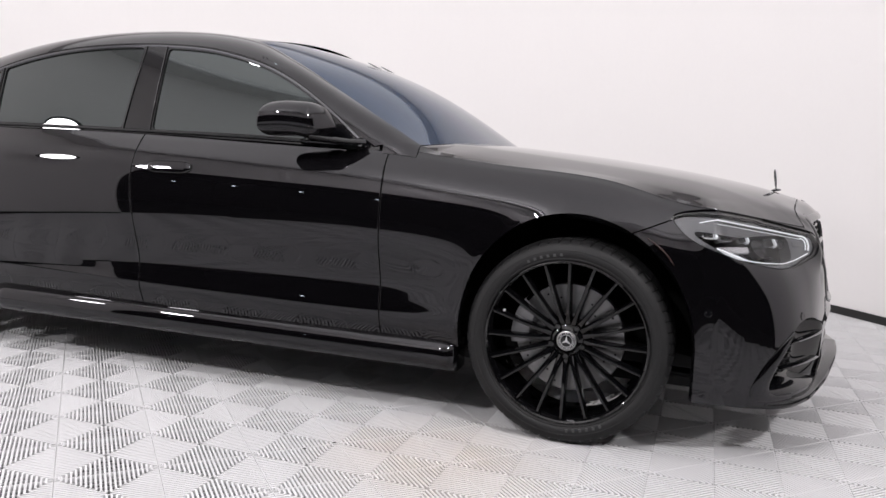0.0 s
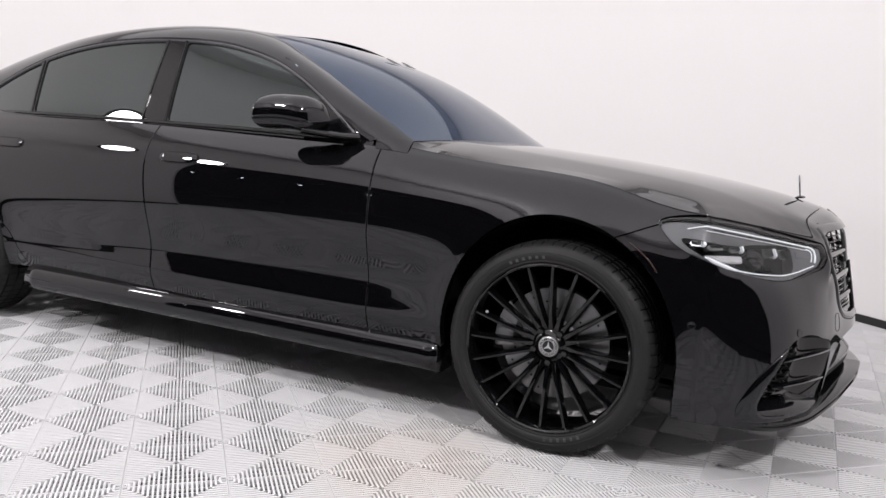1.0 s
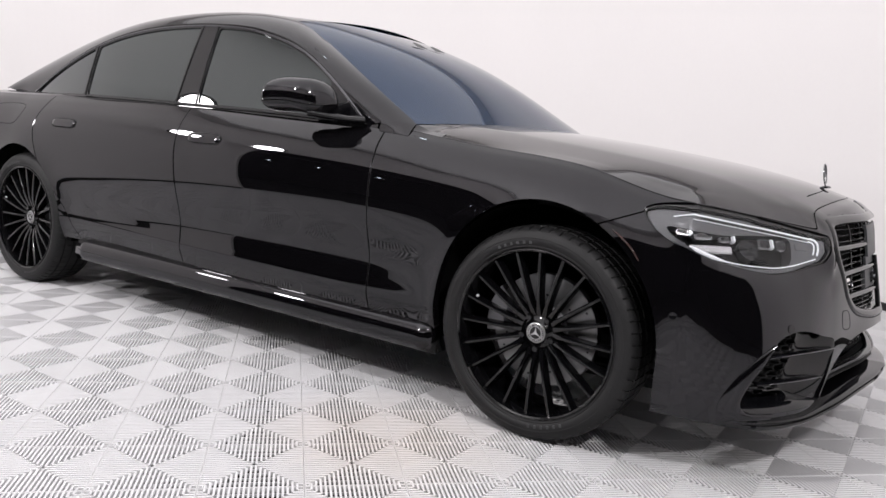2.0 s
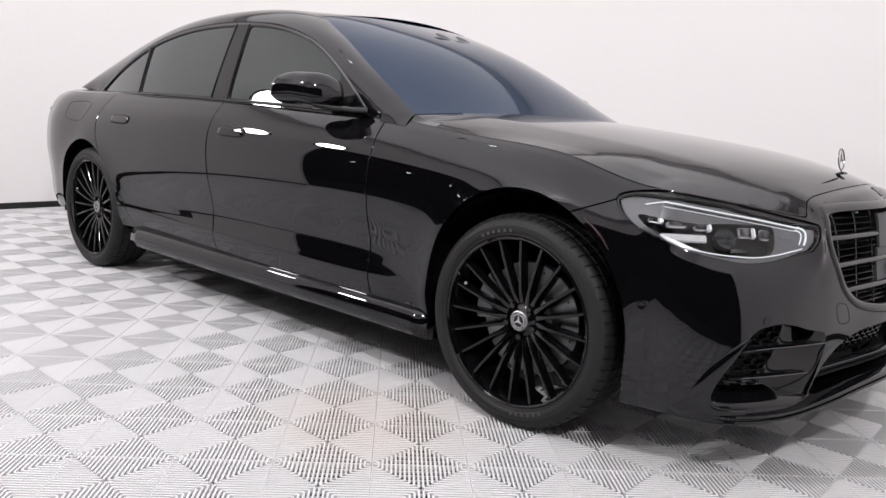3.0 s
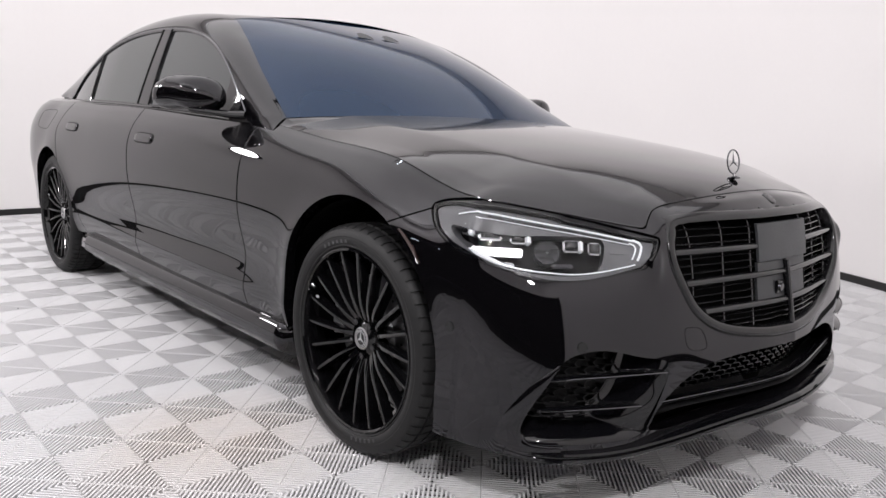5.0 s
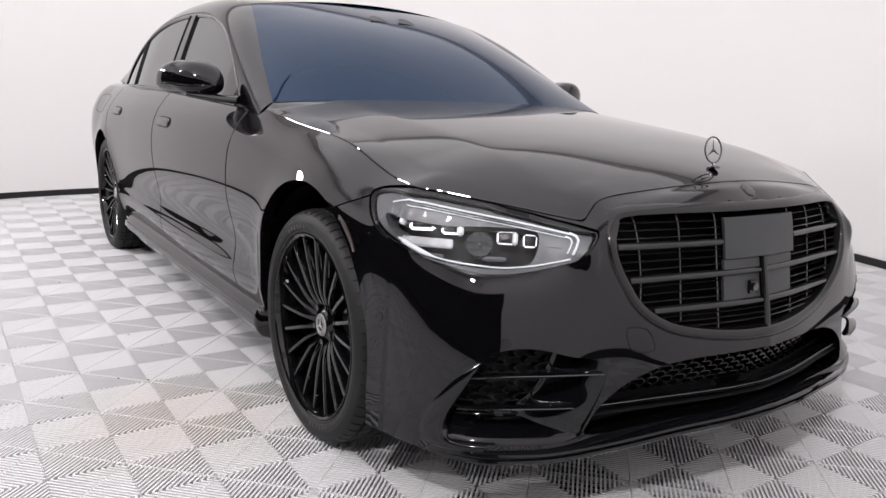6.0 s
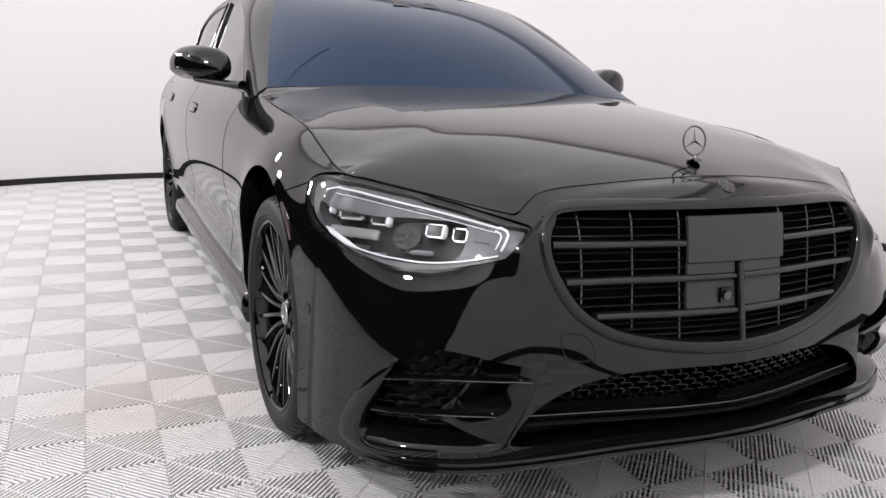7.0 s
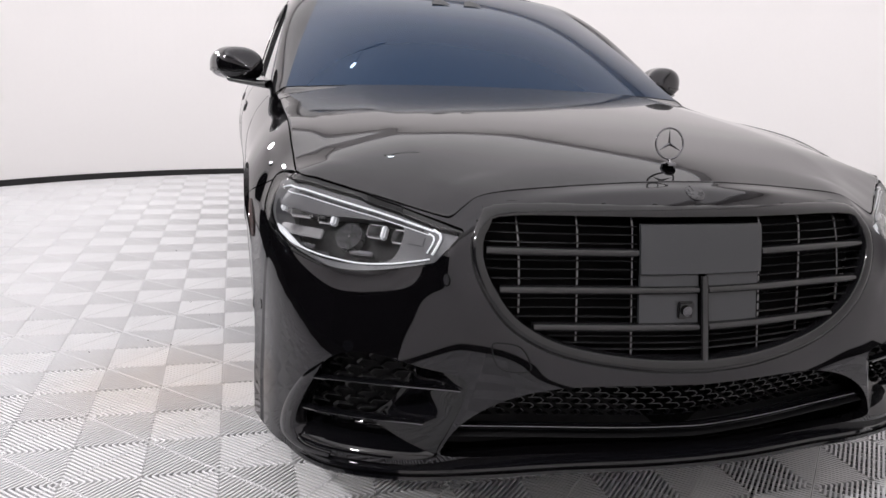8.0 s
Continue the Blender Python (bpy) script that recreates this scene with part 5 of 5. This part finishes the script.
# ---------------------------------------------------------------- mirrors, handles, trim
def mirror(s):
    e = new("door_mirror")
    e.parent = DOORS["front", s]
    tagged(e, "gloss black door mirror on a slim arm")
    xs = spline([(0.0, -1.142), (0.15, -1.132), (0.5, -1.035), (0.85, -0.935), (1.0, -0.902)])
    hy = spline([(0.0, 0.074), (0.15, 0.084), (0.5, 0.086), (0.85, 0.066), (1.0, 0.006)])
    hz = spline([(0.0, 0.050), (0.15, 0.064), (0.5, 0.071), (0.85, 0.055), (1.0, 0.006)])
    cy = spline([(0.0, 1.035), (0.5, 1.005), (1.0, 0.945)])
    cz = spline([(0.0, 1.098), (0.5, 1.110), (1.0, 1.090)])
    bm, rings = bmesh.new(), []
    for i in range(19):
        t = i / 18
        t = t * t * (3 - 2 * t) * 0.5 + t * 0.5
        row = []
        for j in range(30):
            a = 2 * math.pi * j / 30
            c, d = math.cos(a), math.sin(a)
            row.append(bm.verts.new((xs(t), s * (cy(t) + hy(t) * math.copysign(abs(c) ** 0.85, c)), cz(t) + hz(t) * math.copysign(abs(d) ** 0.85, d) * (0.85 if d < 0 else 1))))
        rings.append(row)
    for a, b in zip(rings, rings[1:]):
        for j in range(30):
            bm.faces.new((a[j], a[(j + 1) % 30], b[(j + 1) % 30], b[j]))
    bm.faces.new(rings[-1])
    part("housing", bm, PAINT, e)
    bm = bmesh.new()
    bm.faces.new([bm.verts.new((-1.136, s * (1.035 + 0.072 * math.cos(2 * math.pi * j / 30)), 1.100 + 0.046 * math.sin(2 * math.pi * j / 30))) for j in range(30)])
    part("mirror_glass", bm, CHROME, e, "mirror glass", False)
    seam = []
    for i in range(22):
        t = 0.02 + 0.93 * i / 21
        seam.append((xs(t), s * (cy(t) + hy(t) * 0.972), cz(t) - hz(t) * 0.30))
    part("indicator_strip", tube(seam, 0.0045, 8, False, (0.6, 1)), GLOSS, e)
    part("arm", tube([(-0.985, s * 1.01, 1.052), (-0.93, s * 0.965, 1.043), (-0.87, s * 0.91, 1.036), (-0.83, s * 0.865, 1.035)], [0.030, 0.026, 0.026, 0.034], 16, False, (1.35, 0.55)), GLOSS, e)


both(mirror)


def handle(u, z, s, door):
    m = seat(u, z, s)
    pts = []
    L, Hh = 0.107, 0.0220
    for k in range(40):
        a = 2 * math.pi * k / 40
        pts.append((L * math.copysign(abs(math.cos(a)) ** 0.42, math.cos(a)), Hh * math.copysign(abs(math.sin(a)) ** 0.75, math.sin(a))))
    bm = bmesh.new()
    prev = None
    for k, h in ((1.0, -0.004), (1.0, 0.0035), (0.95, 0.0062), (0.5, 0.0075)):
        row = [bm.verts.new((x * (k if k > 0.9 else k * 1.5), y * k, h)) for x, y in pts]
        if prev:
            for i in range(40):
                bm.faces.new((prev[i], prev[(i + 1) % 40], row[(i + 1) % 40], row[i]))
        prev = row
    bm.faces.new(prev)
    bm.transform(m)
    part("handle", bm, PAINT, door, "flush black door handle")
    bm = tube([(x * 1.025, y * 1.11, 0.0008) for x, y in pts], 0.0018, 6, True)
    bm.transform(m)
    part("handle_joint", bm, DARK, door)


for s in (-1, 1):
    handle(-1.653, 0.908, s, DOORS["front", s])
    handle(-2.781, 0.916, s, DOORS["rear", s])
    # polished strips round the windows
    xs = span(-3.44, -0.83, 90)
    part("window_trim", tube([(x, s * (half_width(x, glass_top(x)) + 0.003), glass_top(x) - 0.012) for x in xs], 0.0065, 8), DCHROME, car, "dark polished window trim")
    part("window_trim", tube([(x, s * (half_width(x, belt(x)) + 0.004), belt(x) + 0.003) for x in span(-3.46, -0.80, 60)], 0.0065, 8), GLOSS, car)
    for x0, lean in ((-1.828, -0.04), (-1.972, 0.05), (-2.744, -0.10)):
        zs = span(belt(x0) + 0.005, glass_top(x0 + lean * 0.35) - 0.015, 24)
        part("window_trim", tube([(x0 + lean * (z - 1.05), s * (half_width(x0 + lean * (z - 1.05), z) + 0.002), z) for z in zs], 0.0032, 8), GLOSS, car)
    # fuel flap joint is on the right only
    if s < 0:
        flap = rounded([(-3.27, 0.995), (-3.52, 0.995), (-3.56, 0.965), (-3.52, 0.895), (-3.33, 0.885), (-3.27, 0.92)], 5)
        part("fuel_flap_joint", tube([flip(on_skin(u, z, 0.001)[0], s) for u, z in flap], 0.002, 6, True), DARK, car)
    # upper and lower sill lines
    part("sill_strip", tube([(x, s * 0.9575, 0.262) for x in span(-2.5, -0.5, 30)], [0.004 * math.sin(math.pi * (k + 0.3) / 29.6) ** 0.4 for k in range(30)], 6, False, (0.7, 1.6)), GLOSS, car)
    # tail lamp edge
    line = dense([(-4.05, 0.93), (-4.2, 0.92), (-4.4, 0.90)], 10)
    part("tail_lamp", tube([flip(on_skin(u, z, 0.010)[0], s) for u, z in line], 0.026, 10, False, (0.4, 1)), AMBER, car, "dark red tail lamp")

# rain sensor and camera housing behind the windscreen top, seen as pale patches
for y in (-0.10, 0.05):
    a = screen(0.72, 1 - abs(y) / 0.66)
    n = Vector((0.45, 0, 0.9)).normalized()
    a = Vector((a.x, y, a.z)) + n * 0.007
    bm = plate([a + Vector((-dx * 0.89, dy, dx * 0.45)) for dx, dy in ((-0.03, -0.045), (-0.03, 0.04), (0.012, 0.025), (0.03, 0.0), (0.02, -0.03))], 0.001, n)
    part("screen_sensor", bm, PLATE, car)

# ---------------------------------------------------------------- the ribbed floor tiles
# square tiles laid on the slant: ribs run from each edge in to the tile's two diagonals
Q = 0.2045                       # half of a tile's diagonal
TX, TY = -0.692 - 20 * Q, -1.685 - 24 * Q
SIDE = Q * math.sqrt(2)
RIBS = 22


def rib_tile():
    verts, faces = [], []

    def prism(a, b, w0, w1, z0, z1, soft, near_end=True, far_end=True):
        """A rod with a rounded top from a to b."""
        d = (b - a).normalized()
        n = Vector((-d.y, d.x, 0))
        k = len(verts)
        for e in (a, b):
            for o, z in ((-w1, z0), (-w0, z1 - soft), (-w0 * 0.72, z1), (w0 * 0.72, z1), (w0, z1 - soft), (w1, z0)):
                verts.append((e.x + n.x * o, e.y + n.y * o, z))
        for i in range(5):
            faces.append((k + i, k + i + 1, k + 7 + i, k + 6 + i))
        if near_end:
            faces.append(tuple(k + i for i in range(6))[::-1])
        if far_end:
            faces.append(tuple(k + 6 + i for i in range(6)))

    pitch = SIDE / RIBS
    for turn in range(4):
        out = Vector((math.cos(math.pi / 4 + turn * math.pi / 2), math.sin(math.pi / 4 + turn * math.pi / 2), 0))
        along = Vector((-out.y, out.x, 0))
        at = lambda a, b: along * a + out * b
        rim = SIDE / 2 - 0.0018
        for k in range(RIBS):
            a = (k + 0.5) * pitch - SIDE / 2
            b0 = abs(a) + 0.0012
            if rim - b0 > 0.004:
                prism(at(a, b0), at(a, rim), 0.0034, 0.0022, -0.017, 0.0, 0.0009, True, False)
        # the wall along the edge closes the slots
        prism(at(-SIDE / 2 + 0.002, rim), at(SIDE / 2 - 0.002, rim), 0.0011, 0.0011, -0.016, -0.0006, 0.0003)
        # low rungs between the ribs
        for k in range(5):
            b = 0.0135 + 0.0275 * k
            prism(at(-b + 0.003, b), at(b - 0.003, b), 0.0026, 0.0026, -0.017, -0.0100, 0.0008, False, False)
    # the locking loop at one corner
    c, k, n = Vector((0, -Q + 0.011, 0)), len(verts), 10
    for i in range(n):
        a = 2 * math.pi * i / n
        for r, z in ((0.0078, -0.008), (0.0078, 0.0004), (0.0050, 0.0004), (0.0050, -0.008)):
            verts.append((c.x + r * math.cos(a), c.y + r * math.sin(a), z))
    for i in range(n):
        j = (i + 1) % n
        for m in range(3):
            faces.append((k + 4 * i + m, k + 4 * j + m, k + 4 * j + m + 1, k + 4 * i + m + 1))
    return verts, faces


tv, tf = rib_tile()
tile_mesh = bpy.data.meshes.new("floor_tile")
tile_mesh.from_pydata(tv, [], tf)
tile_mesh.update()
tile_mesh.materials.append(TILE)
floor = tagged(new("floor_tiles"), "interlocking light grey ribbed plastic floor tiles", "floor", kind="structure")
rest = []
for i in range(-12, 62):
    for j in range(-12, 62):
        if (i + j) % 2 == 0:
            continue
        x, y = TX + i * Q, TY + j * Q
        r = math.hypot(x - BX, y - BY)
        a = math.degrees(math.atan2(y - BY, x - BX))
        if r > wall_radius(a) + 0.25:
            continue
        if -3.5 < x < 2.3 and -3.2 < y < 0.2 and not (-3.0 < x < -0.6 and y > -0.7):
            ob = new("tile", tile_mesh)
            ob.parent = floor
            ob.location = (x, y, 0)
        else:
            rest.append((x, y))
base_v = np.array(tv)
av, af = [], []
for x, y in rest:
    k = len(av)
    av.extend(map(tuple, base_v + np.array((x, y, 0.0))))
    af.extend(tuple(i + k for i in f) for f in tf)
ob = mesh_object("far_tiles", av, af, TILE, floor, "", False)
tagged(ob, kind="stuff")

# a few dark crumbs of rubber on the tiles
random.seed(5)
crumbs = bmesh.new()
spread = [(-0.767, -1.368), (-0.665, -1.571)] + [(random.uniform(-2.4, -0.6), random.uniform(-1.6, -1.1)) for k in range(5)]
for x, y in spread:
    w = random.uniform(0.002, 0.005)
    bmesh.ops.create_icosphere(crumbs, subdivisions=1, radius=w, matrix=pose(x, y, 0.001, 0, 0, random.uniform(0, 180)) @ Matrix.Diagonal((1.6, 0.8, 0.4, 1)))
tagged(part("rubber_crumbs", crumbs, SKIRT, None), "small dark rubber crumbs scattered on the grey tiles", "debris", kind="stuff")
